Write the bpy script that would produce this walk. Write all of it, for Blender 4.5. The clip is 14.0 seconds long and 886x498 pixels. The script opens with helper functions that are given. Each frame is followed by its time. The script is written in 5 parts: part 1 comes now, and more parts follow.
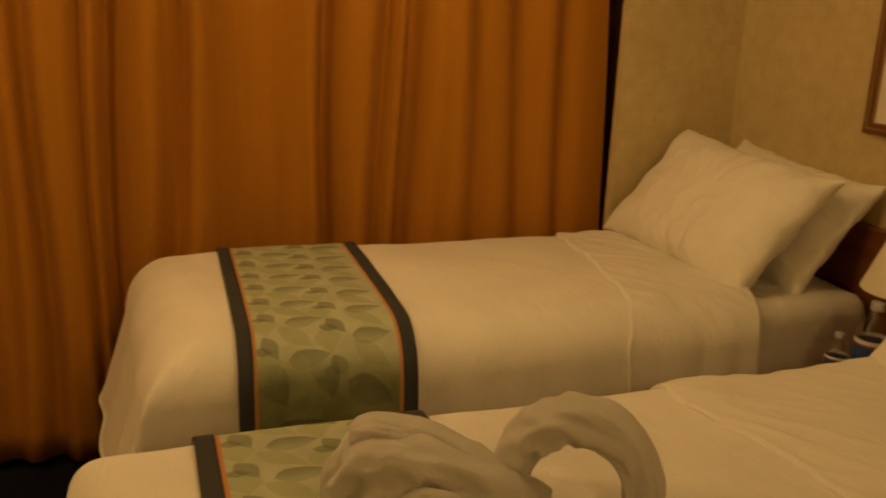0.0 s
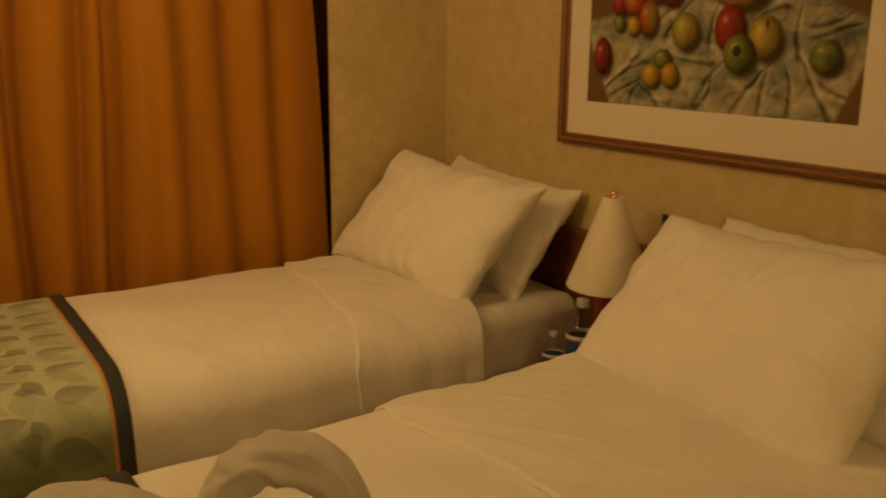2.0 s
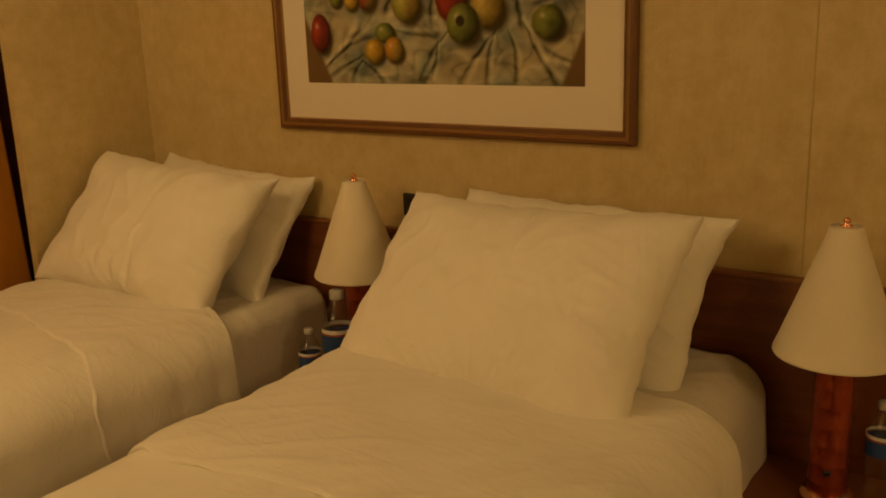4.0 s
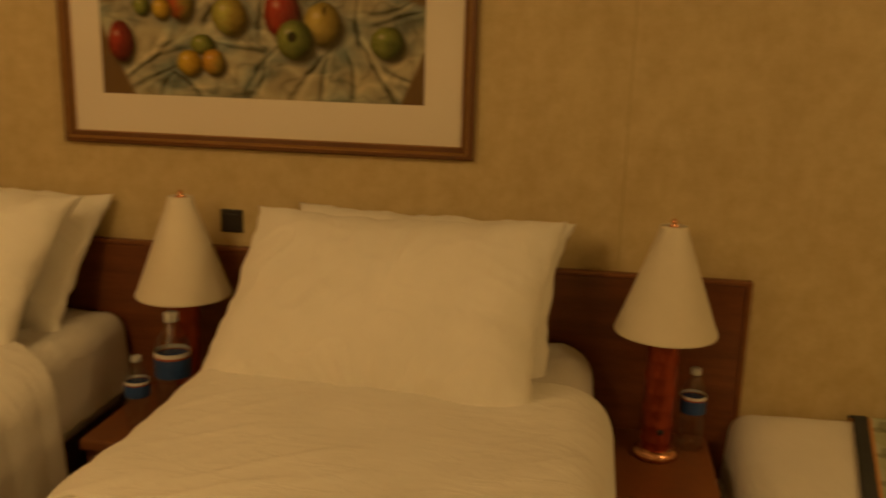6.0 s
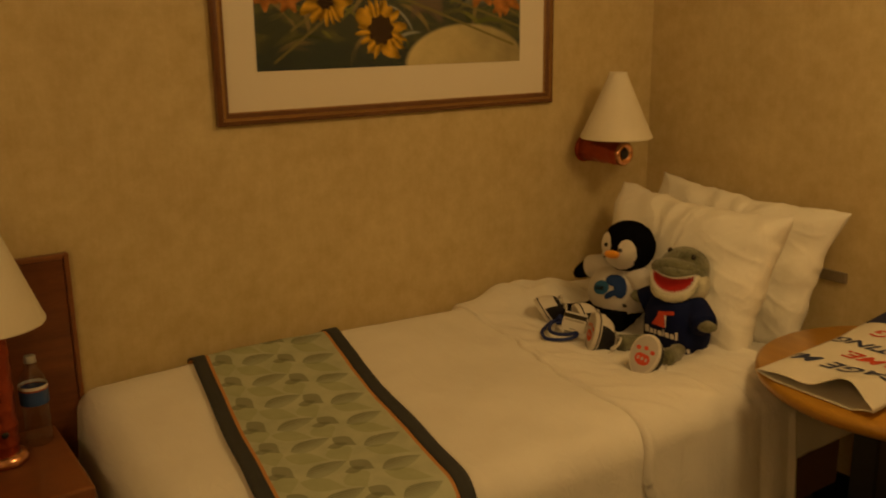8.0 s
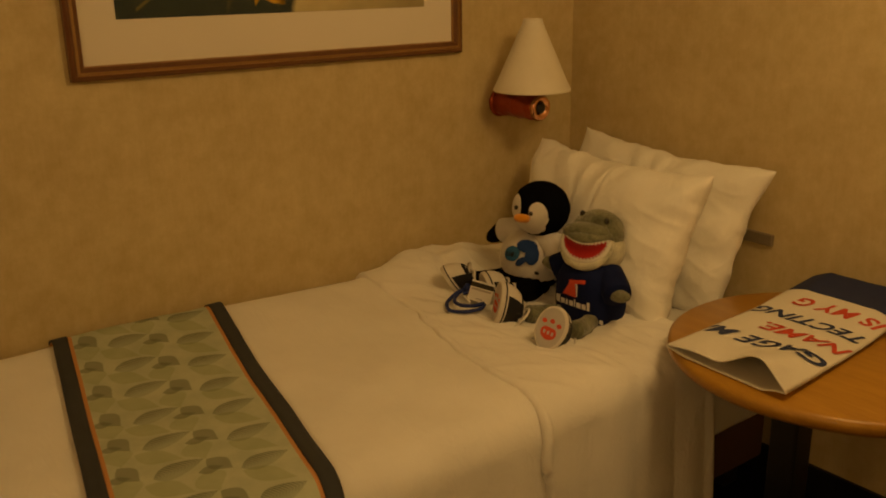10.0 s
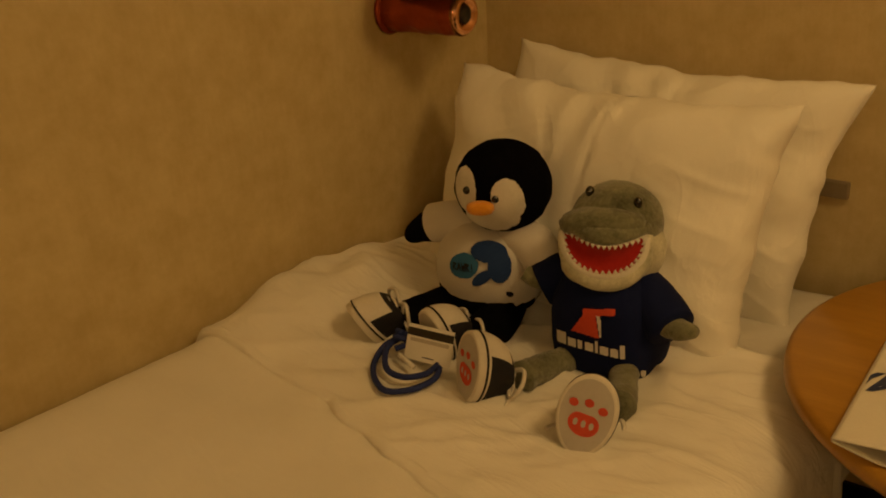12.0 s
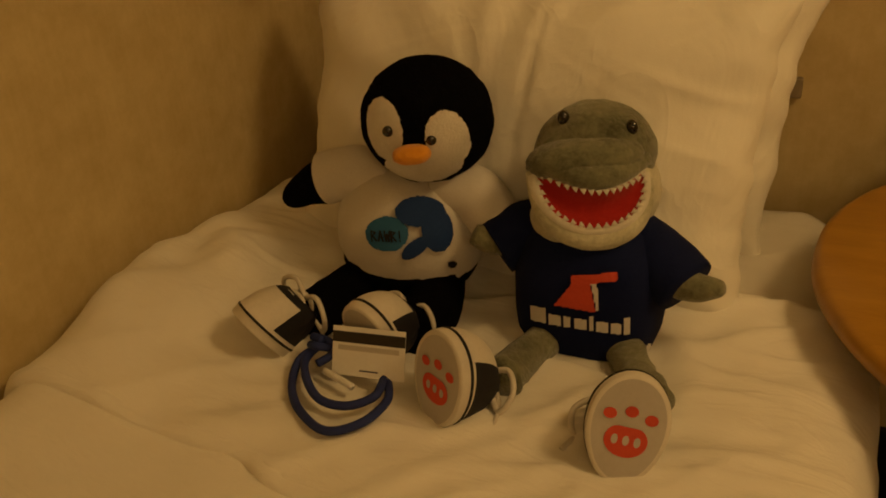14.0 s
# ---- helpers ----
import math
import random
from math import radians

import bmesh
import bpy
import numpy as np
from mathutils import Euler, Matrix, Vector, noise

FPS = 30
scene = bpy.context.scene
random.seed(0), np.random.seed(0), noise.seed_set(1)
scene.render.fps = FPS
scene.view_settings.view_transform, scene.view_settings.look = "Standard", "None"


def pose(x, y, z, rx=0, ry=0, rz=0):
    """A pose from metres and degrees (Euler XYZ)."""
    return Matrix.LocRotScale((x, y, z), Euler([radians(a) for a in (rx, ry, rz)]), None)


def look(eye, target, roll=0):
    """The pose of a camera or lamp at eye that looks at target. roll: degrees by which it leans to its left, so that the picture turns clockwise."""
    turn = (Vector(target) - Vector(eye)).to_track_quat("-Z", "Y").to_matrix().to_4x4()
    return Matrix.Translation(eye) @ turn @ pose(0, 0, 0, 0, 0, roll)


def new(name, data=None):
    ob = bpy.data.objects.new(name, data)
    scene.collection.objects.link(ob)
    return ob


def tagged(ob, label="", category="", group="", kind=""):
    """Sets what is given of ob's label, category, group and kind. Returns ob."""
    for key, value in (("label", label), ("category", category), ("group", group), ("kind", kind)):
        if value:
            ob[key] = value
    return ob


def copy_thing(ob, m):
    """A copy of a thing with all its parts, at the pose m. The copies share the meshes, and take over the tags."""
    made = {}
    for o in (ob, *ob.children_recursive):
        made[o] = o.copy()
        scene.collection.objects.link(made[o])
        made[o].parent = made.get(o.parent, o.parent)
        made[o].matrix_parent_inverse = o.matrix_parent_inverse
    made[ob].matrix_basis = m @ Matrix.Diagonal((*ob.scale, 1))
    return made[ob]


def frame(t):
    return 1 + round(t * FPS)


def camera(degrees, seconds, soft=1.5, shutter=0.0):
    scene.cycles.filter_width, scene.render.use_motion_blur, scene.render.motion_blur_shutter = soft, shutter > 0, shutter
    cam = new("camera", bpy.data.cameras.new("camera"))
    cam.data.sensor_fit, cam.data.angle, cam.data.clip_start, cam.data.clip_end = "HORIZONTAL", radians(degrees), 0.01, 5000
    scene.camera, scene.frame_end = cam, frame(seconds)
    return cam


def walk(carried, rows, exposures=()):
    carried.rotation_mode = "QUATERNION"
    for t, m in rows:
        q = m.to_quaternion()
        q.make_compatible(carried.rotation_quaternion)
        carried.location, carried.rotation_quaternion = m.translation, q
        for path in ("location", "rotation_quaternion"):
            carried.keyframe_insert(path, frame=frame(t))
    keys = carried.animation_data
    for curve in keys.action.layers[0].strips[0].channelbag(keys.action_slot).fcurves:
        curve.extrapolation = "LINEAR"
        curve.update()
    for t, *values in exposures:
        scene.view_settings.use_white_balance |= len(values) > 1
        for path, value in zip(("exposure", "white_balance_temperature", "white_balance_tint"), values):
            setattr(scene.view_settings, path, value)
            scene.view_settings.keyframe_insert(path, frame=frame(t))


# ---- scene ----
cam = camera(51.9, 14.0, soft=1.8, shutter=0.35)
PATH = [
    (0, (-2.09, -2.676, 1.488), (-1.404, -0.873, 0.96), 2.6),
    (0.5, (-2.08, -2.676, 1.492), (-1.187, -0.964, 0.972), 2.9),
    (1, (-2.03, -2.688, 1.489), (-0.998, -1.057, 0.965), 3.5),
    (1.5, (-1.997, -2.701, 1.486), (-0.964, -1.057, 1.007), 1.3),
    (2, (-1.968, -2.706, 1.493), (-0.826, -1.13, 1.032), 0.6),
    (2.5, (-1.937, -2.698, 1.497), (-0.635, -1.249, 1.043), 0.1),
    (3, (-1.901, -2.677, 1.462), (-0.441, -1.394, 0.988), 0.7),
    (3.2, (-1.873, -2.657, 1.455), (-0.378, -1.419, 0.974), 0.4),
    (5.5, (-2.219, -2.158, 1.497), (-0.418, -1.435, 1.013), -2.2),
    (6, (-2.25, -2.013, 1.475), (-0.331, -1.697, 1.016), 1.6),
    (6.5, (-2.218, -1.869, 1.402), (-0.288, -2.172, 0.974), -0.4),
    (7, (-2.223, -1.894, 1.401), (-0.391, -2.572, 0.973), 0.2),
    (7.5, (-2.207, -1.939, 1.414), (-0.496, -2.877, 0.975), -0.1),
    (8, (-2.207, -1.962, 1.417), (-0.608, -3.064, 0.936), -0.7),
    (8.5, (-2.235, -1.978, 1.398), (-0.714, -3.168, 0.874), -1.2),
    (8.7, (-2.234, -1.97, 1.421), (-0.761, -3.215, 0.893), -1.0),
    (10.8, (-1.861, -2.471, 1.323), (-0.3, -3.565, 0.712), -0.8),
    (11, (-1.748, -2.516, 1.295), (-0.23, -3.67, 0.689), -1.8),
    (11.5, (-1.456, -2.608, 1.325), (-0.121, -3.909, 0.599), -2.9),
    (12, (-1.225, -2.754, 1.262), (-0.016, -4.145, 0.485), -4.0),
    (12.5, (-1.042, -2.846, 1.206), (0.003, -4.333, 0.372), -3.1),
    (13, (-0.904, -2.896, 1.186), (-0.046, -4.463, 0.287), -3.7),
    (13.5, (-0.834, -2.933, 1.164), (-0.099, -4.532, 0.215), -3.1),
    (14, (-0.83, -2.947, 1.165), (-0.093, -4.537, 0.202), -3.8),
]
walk(cam, [(t, look(eye, target, roll)) for t, eye, target, roll in PATH])

# ---- world and light ----
world = bpy.data.worlds.new("world")
scene.world = world
world.use_nodes = True
world.node_tree.nodes["Background"].inputs[0].default_value = (0.02, 0.016, 0.01, 1)
world.node_tree.nodes["Background"].inputs[1].default_value = 0.3
WARM = (1.0, 0.60, 0.22)
CEILING = 2.18


def unseen_overhead_light(x, y, watts, size):
    data = bpy.data.lights.new("unseen_overhead_light", "POINT")
    data.shadow_soft_size, data.energy, data.color = size / 2, watts, WARM
    ob = new("unseen_overhead_light", data)
    ob.matrix_world = pose(x, y, CEILING - 0.20)
    return ob


# placed out of view; the third is fill added to brighten the window bed
LAMPS = [(-1.65, -3.60, 20.5), (-3.00, -0.90, 20.5), (-1.35, -0.75, 12.0)]
for lx, ly, lw in LAMPS:
    unseen_overhead_light(lx, ly, lw, 0.36)


# ---- materials ----
def nodes_of(name):
    m = bpy.data.materials.new(name)
    m.use_nodes = True
    t = m.node_tree
    return m, t, t.nodes["Principled BSDF"]


def add(t, kind, **inputs):
    n = t.nodes.new(kind)
    for k, v in inputs.items():
        key = k.replace("_", " ")
        if isinstance(v, bpy.types.NodeSocket):
            t.links.new(v, n.inputs[key])
        else:
            n.inputs[key].default_value = v
    return n


def calc(t, op, a, b=0.0, c=0.0):
    n = t.nodes.new("ShaderNodeMath")
    n.operation = op
    for i, v in enumerate((a, b, c)):
        if isinstance(v, bpy.types.NodeSocket):
            t.links.new(v, n.inputs[i])
        else:
            n.inputs[i].default_value = v
    return n.outputs[0]


def blend(t, fac, a, b):
    n = t.nodes.new("ShaderNodeMix")
    n.data_type = "RGBA"
    for i, v in ((0, fac), (6, a), (7, b)):
        if isinstance(v, bpy.types.NodeSocket):
            t.links.new(v, n.inputs[i])
        elif i:
            n.inputs[i].default_value = (*v, 1)
        else:
            n.inputs[i].default_value = v
    return n.outputs[2]


def ramp(t, fac, lo, hi):
    n = t.nodes.new("ShaderNodeMapRange")
    t.links.new(fac, n.inputs[0])
    n.inputs[1].default_value, n.inputs[2].default_value = lo, hi
    return n.outputs[0]


def place(t, scale=(1, 1, 1), space="Object"):
    c = t.nodes.new("ShaderNodeTexCoord")
    m = t.nodes.new("ShaderNodeMapping")
    t.links.new(c.outputs[space], m.inputs[0])
    m.inputs[3].default_value = scale
    return m.outputs[0]


def grain(t, vec, scale, detail=4.0, rough=0.55):
    n = add(t, "ShaderNodeTexNoise", Vector=vec, Scale=scale, Detail=detail, Roughness=rough)
    return n.outputs[0]


def bumped(t, bsdf, height, strength, distance):
    b = add(t, "ShaderNodeBump", Height=height, Strength=strength, Distance=distance)
    t.links.new(b.outputs[0], bsdf.inputs["Normal"])
    return b


def surface(name, dark, light, big=2.0, fine=60.0, rough=0.7, bump=0.2, depth=0.002, metal=0.0, scale=(1, 1, 1), sheen=0.0, coat=0.0, spec=0.5):
    """A surface whose colour wanders between two tones at two scales, with fine relief."""
    m, t, b = nodes_of(name)
    v = place(t, scale)
    g1, g2 = grain(t, v, big), grain(t, v, fine, 6.0, 0.65)
    f = calc(t, "ADD", calc(t, "MULTIPLY", g1, 0.6), calc(t, "MULTIPLY", g2, 0.4))
    t.links.new(blend(t, ramp(t, f, 0.32, 0.68), dark, light), b.inputs["Base Color"])
    t.links.new(calc(t, "ADD", calc(t, "MULTIPLY", g2, 0.15), rough - 0.07), b.inputs["Roughness"])
    b.inputs["Metallic"].default_value = metal
    b.inputs["Sheen Weight"].default_value = sheen
    b.inputs["Coat Weight"].default_value = coat
    b.inputs["Specular IOR Level"].default_value = spec
    bumped(t, b, g2, bump, depth)
    return m


def linen(name, dark, light, rough=0.9):
    """Woven cotton: thread relief, soft creases, slight mottling."""
    m, t, b = nodes_of(name)
    v = place(t)
    g1 = grain(t, v, 5.0)
    crease = calc(t, "ADD", grain(t, place(t, (8, 11, 10)), 1.0, 4.0, 0.55), grain(t, place(t, (2.5, 3.5, 3)), 1.0, 3.0, 0.5))
    weave = grain(t, v, 420.0, 2.0)
    t.links.new(blend(t, ramp(t, g1, 0.3, 0.7), dark, light), b.inputs["Base Color"])
    b.inputs["Roughness"].default_value = rough
    b.inputs["Sheen Weight"].default_value = 0.15
    b.inputs["Specular IOR Level"].default_value = 0.2
    fold = add(t, "ShaderNodeTexNoise", Vector=place(t, (5, 16, 12)), Scale=1.0, Detail=4.0, Roughness=0.55, Distortion=0.8)
    line = calc(t, "POWER", calc(t, "SUBTRACT", 1.0, calc(t, "ABSOLUTE", calc(t, "MULTIPLY_ADD", fold.outputs[0], 2.0, -1.0))), 6.0)
    h = calc(t, "ADD", calc(t, "ADD", crease, calc(t, "MULTIPLY", line, 0.16)), calc(t, "MULTIPLY", weave, 0.06))
    bumped(t, b, h, 0.46, 0.012)
    return m


WALLPAPER, t, b = nodes_of("wallpaper")
v = place(t)
g1 = grain(t, v, 5.5, 5.0, 0.6)
blot = grain(t, v, 17.0, 6.0, 0.72)
thread = grain(t, place(t, (140, 140, 9)), 1.0, 3.0)
f = calc(t, "ADD", calc(t, "MULTIPLY", blot, 0.65), calc(t, "ADD", calc(t, "MULTIPLY", thread, 0.12), calc(t, "MULTIPLY", g1, 0.33)))
t.links.new(blend(t, ramp(t, f, 0.4, 0.72), (0.500, 0.398, 0.192), (0.645, 0.540, 0.298)), b.inputs["Base Color"])
b.inputs["Roughness"].default_value = 0.62
b.inputs["Specular IOR Level"].default_value = 0.35
bumped(t, b, f, 0.25, 0.002)

WHITE = linen("white_cotton", (0.80, 0.78, 0.71), (0.88, 0.86, 0.79))
SHEET = linen("white_sheet", (0.66, 0.64, 0.58), (0.75, 0.73, 0.67))
def creased(name, dark, light):
    """Pillow cotton with sharp short creases between smooth swells."""
    m, t, b = nodes_of(name)
    g1 = grain(t, place(t), 6.0)
    t.links.new(blend(t, ramp(t, g1, 0.3, 0.7), dark, light), b.inputs["Base Color"])
    b.inputs["Roughness"].default_value = 0.9
    b.inputs["Sheen Weight"].default_value = 0.12
    b.inputs["Specular IOR Level"].default_value = 0.2
    warp = add(t, "ShaderNodeTexNoise", Vector=place(t, (7, 7, 5)), Scale=1.0, Detail=3.0, Roughness=0.5, Distortion=1.2)
    line = calc(t, "POWER", calc(t, "SUBTRACT", 1.0, calc(t, "ABSOLUTE", calc(t, "MULTIPLY_ADD", warp.outputs[0], 2.0, -1.0))), 3.0)
    long = grain(t, place(t, (17, 17, 7)), 1.0, 3.0, 0.5)
    h = calc(t, "ADD", calc(t, "MULTIPLY", line, 0.22), calc(t, "ADD", calc(t, "MULTIPLY", long, 0.45), calc(t, "MULTIPLY", grain(t, place(t), 420.0, 2.0), 0.03)))
    bumped(t, b, h, 0.62, 0.013)
    return m


PILLOWCASE = creased("white_pillowcase", (0.83, 0.81, 0.73), (0.90, 0.88, 0.80))
TERRY = surface("white_terry", (0.74, 0.72, 0.65), (0.86, 0.84, 0.77), 12, 330, 0.95, 1.0, 0.006, sheen=0.2, spec=0.1)
CEIL = surface("ceiling_paint", (0.68, 0.66, 0.60), (0.74, 0.72, 0.66), 1.5, 80, 0.7, 0.1)
WOOD = surface("cherry_wood", (0.115, 0.034, 0.009), (0.23, 0.076, 0.022), 1.2, 14, 0.42, 0.12, 0.001, scale=(3, 3, 30), coat=0.15)
# paler cherry: light on nightstand tops and headboard end put into the colour
WOOD_LIT = surface("lit_cherry_wood", (0.16, 0.055, 0.016), (0.26, 0.097, 0.030), 1.2, 14, 0.4, 0.12, 0.001, scale=(3, 3, 26), coat=0.15)
WOOD_TOP = surface("table_wood", (0.34, 0.160, 0.013), (0.47, 0.245, 0.027), 1.0, 12, 0.34, 0.08, 0.001, scale=(4, 40, 4), coat=0.12, spec=0.35)
FRAME_WOOD = surface("frame_wood", (0.100, 0.038, 0.012), (0.175, 0.070, 0.022), 2.0, 30, 0.32, 0.15, 0.001, scale=(6, 6, 6), coat=0.3)
GILT = surface("frame_gilt", (0.30, 0.17, 0.06), (0.42, 0.26, 0.10), 8, 60, 0.35, 0.1, 0.001, metal=0.5)
MAT_BOARD = surface("mat_board", (0.74, 0.69, 0.58), (0.80, 0.75, 0.64), 3, 200, 0.8, 0.1, 0.0005)
SHADE = surface("lamp_shade", (0.73, 0.68, 0.54), (0.81, 0.76, 0.62), 9, 260, 0.85, 0.3, 0.001, sheen=0.1)
COPPER = surface("copper", (0.30, 0.055, 0.02), (0.44, 0.09, 0.034), 20, 120, 0.33, 0.1, 0.0006, metal=0.85)
COPPER_BRIGHT = surface("bright_copper", (0.80, 0.40, 0.22), (0.88, 0.50, 0.30), 20, 120, 0.22, 0.05, 0.0005, metal=1.0)
BLACK = surface("black_plastic", (0.012, 0.011, 0.010), (0.022, 0.02, 0.018), 10, 200, 0.45, 0.1, 0.0005)
DARK_METAL = surface("black_metal", (0.012, 0.011, 0.011), (0.03, 0.027, 0.025), 6, 90, 0.4, 0.15, 0.0006, metal=0.4)
STEEL = surface("brushed_metal", (0.30, 0.26, 0.19), (0.38, 0.33, 0.25), 8, 120, 0.4, 0.1, 0.0005, metal=0.6)
CURTAIN = surface("orange_curtain", (0.36, 0.148, 0.012), (0.46, 0.20, 0.020), 1.1, 40, 0.8, 0.35, 0.002, scale=(14, 14, 0.8), sheen=0.03, spec=0.1)
DARK_WOOD = surface("dark_trim_wood", (0.075, 0.024, 0.010), (0.12, 0.04, 0.018), 2.0, 20, 0.5, 0.1, 0.001, scale=(3, 3, 20))
CARPET = surface("navy_carpet", (0.006, 0.008, 0.016), (0.022, 0.024, 0.034), 9, 420, 0.97, 1.0, 0.006, spec=0.1)
BASE_FABRIC = surface("bed_base_fabric", (0.10, 0.05, 0.03), (0.15, 0.08, 0.045), 6, 250, 0.9, 0.3, 0.001)
BLUE_LABEL = surface("blue_label", (0.015, 0.055, 0.20), (0.028, 0.085, 0.28), 30, 200, 0.4, 0.05, 0.0003)
LABEL_RED = surface("label_red", (0.30, 0.06, 0.02), (0.40, 0.09, 0.03), 30, 200, 0.5, 0.05, 0.0003)
CAP_PLASTIC = surface("clouded_cap", (0.40, 0.40, 0.38), (0.50, 0.50, 0.47), 20, 200, 0.35, 0.05, 0.0003)
WHITE_PLASTIC = surface("white_plastic", (0.72, 0.72, 0.70), (0.80, 0.80, 0.78), 20, 200, 0.35, 0.05, 0.0003)

BOTTLE, t, b = nodes_of("clear_bottle")
mix = t.nodes.new("ShaderNodeMixShader")
clear = t.nodes.new("ShaderNodeBsdfTransparent")
clear.inputs[0].default_value = (0.95, 0.97, 0.98, 1)
gloss = t.nodes.new("ShaderNodeBsdfGlossy")
gloss.inputs["Roughness"].default_value = 0.12
ripple = add(t, "ShaderNodeBump", Height=grain(t, place(t), 45.0), Strength=0.4, Distance=0.004)
t.links.new(ripple.outputs[0], gloss.inputs["Normal"])
facing = t.nodes.new("ShaderNodeLayerWeight")
t.links.new(ripple.outputs[0], facing.inputs["Normal"])
t.links.new(calc(t, "MULTIPLY_ADD", calc(t, "POWER", facing.outputs["Facing"], 2.5), 0.5, 0.06), mix.inputs[0])
t.links.new(clear.outputs[0], mix.inputs[1])
t.links.new(gloss.outputs[0], mix.inputs[2])
t.links.new(mix.outputs[0], t.nodes["Material Output"].inputs[0])

# Bed runner: dark borders, a thin orange line, printed ferns and pale leaves.
RUNNER, t, b = nodes_of("bed_runner_print")
uv = t.nodes.new("ShaderNodeUVMap").outputs[0]
sep = add(t, "ShaderNodeSeparateXYZ", Vector=uv)
RUNNER_W = 0.41


PITCH = 0.112


def leaf_mask(u0, v0, length, width, turn, ribs, pitch=PITCH):
    """One printed leaf, repeated along the runner."""
    du = calc(t, "SUBTRACT", sep.outputs[0], u0)
    dv = calc(t, "MULTIPLY", calc(t, "SUBTRACT", calc(t, "FRACT", calc(t, "ADD", calc(t, "DIVIDE", sep.outputs[1], pitch), v0)), 0.5), pitch)
    du = calc(t, "ADD", du, calc(t, "MULTIPLY_ADD", wander, 0.012, -0.006))
    dv = calc(t, "ADD", dv, calc(t, "MULTIPLY_ADD", wander, -0.010, 0.005))
    c, q = math.cos(turn), math.sin(turn)
    x = calc(t, "ADD", calc(t, "MULTIPLY", du, c), calc(t, "MULTIPLY", dv, q))
    y = calc(t, "ABSOLUTE", calc(t, "SUBTRACT", calc(t, "MULTIPLY", dv, c), calc(t, "MULTIPLY", du, q)))
    k = calc(t, "DIVIDE", x, length)
    curve = calc(t, "MAXIMUM", calc(t, "SUBTRACT", 1.0, calc(t, "POWER", calc(t, "ABSOLUTE", k), 2.6 if ribs else 1.7)), 0.0)
    curve = calc(t, "MULTIPLY", curve, calc(t, "MULTIPLY_ADD", k, 0.45 if width / length < 0.6 else 0.8, 1.0))
    inside = ramp(t, calc(t, "SUBTRACT", calc(t, "MULTIPLY", curve, width), y), 0.0, 0.0035)
    if ribs:
        signed = calc(t, "SUBTRACT", calc(t, "MULTIPLY", dv, c), calc(t, "MULTIPLY", du, q))
        stripe = calc(t, "SINE", calc(t, "MULTIPLY", calc(t, "SUBTRACT", x, calc(t, "MULTIPLY", y, 0.6)), 950.0))
        half = ramp(t, signed, -width * 0.6, width * 0.6)
        inside = calc(t, "MULTIPLY", inside, calc(t, "MULTIPLY_ADD", half, 0.50, 0.42))
        inside = calc(t, "MULTIPLY", inside, calc(t, "MULTIPLY_ADD", calc(t, "MULTIPLY", stripe, half), 0.34, 0.76))
    return inside


wander = grain(t, place(t), 7.0, 2.0)
mottle = grain(t, place(t), 18.0, 4.0)
printed = blend(t, ramp(t, mottle, 0.35, 0.65), (0.42, 0.46, 0.320), (0.50, 0.54, 0.385))
for u0, v0, ln, wd, tn, fade in ((0.105, 0.95, 0.058, 0.024, 0.7, 0.40), (0.205, 0.62, 0.040, 0.029, 1.4, 0.36), (0.275, 0.42, 0.055, 0.024, 0.7, 0.40), (0.345, 0.10, 0.038, 0.029, 1.5, 0.36)):
    printed = blend(t, calc(t, "MULTIPLY", leaf_mask(u0, v0, ln, wd, tn, False), fade), printed, (0.28, 0.31, 0.125))
for u0, v0, ln, wd, tn in ((0.100, 0.50, 0.050, 0.024, -0.10), (0.250, 0.95, 0.050, 0.024, -0.12)):
    printed = blend(t, calc(t, "MULTIPLY", leaf_mask(u0, v0, ln, wd, tn, True), 0.85), printed, (0.10, 0.115, 0.075))
for u0, v0, ln, wd, tn in ((0.180, 0.20, 0.036, 0.021, 1.0), (0.198, 0.27, 0.026, 0.014, 0.1), (0.335, 0.66, 0.037, 0.021, 1.1), (0.352, 0.73, 0.024, 0.013, 0.2)):
    printed = blend(t, calc(t, "MULTIPLY", leaf_mask(u0, v0, ln, wd, tn, False), 0.62), printed, (0.15, 0.165, 0.105))
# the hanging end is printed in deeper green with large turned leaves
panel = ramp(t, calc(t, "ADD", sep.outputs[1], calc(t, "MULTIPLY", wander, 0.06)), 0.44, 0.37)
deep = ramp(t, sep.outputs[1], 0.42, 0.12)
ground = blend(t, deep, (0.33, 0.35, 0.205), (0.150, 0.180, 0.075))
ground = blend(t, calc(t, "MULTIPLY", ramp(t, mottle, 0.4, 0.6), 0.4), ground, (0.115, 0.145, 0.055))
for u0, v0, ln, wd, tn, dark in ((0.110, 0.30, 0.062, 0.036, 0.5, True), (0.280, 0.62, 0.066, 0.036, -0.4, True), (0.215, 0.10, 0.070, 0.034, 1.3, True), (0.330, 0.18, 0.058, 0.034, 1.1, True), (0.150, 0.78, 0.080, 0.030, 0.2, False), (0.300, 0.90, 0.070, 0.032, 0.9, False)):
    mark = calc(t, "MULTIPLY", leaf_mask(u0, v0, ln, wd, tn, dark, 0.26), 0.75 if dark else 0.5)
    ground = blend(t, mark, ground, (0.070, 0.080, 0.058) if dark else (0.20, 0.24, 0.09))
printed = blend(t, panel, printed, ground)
edge = calc(t, "MINIMUM", sep.outputs[0], calc(t, "SUBTRACT", RUNNER_W, sep.outputs[0]))
printed = blend(t, calc(t, "LESS_THAN", edge, 0.0415), printed, (0.55, 0.27, 0.10))
t.links.new(printed, b.inputs["Base Color"])
b.inputs["Roughness"].default_value = 0.85
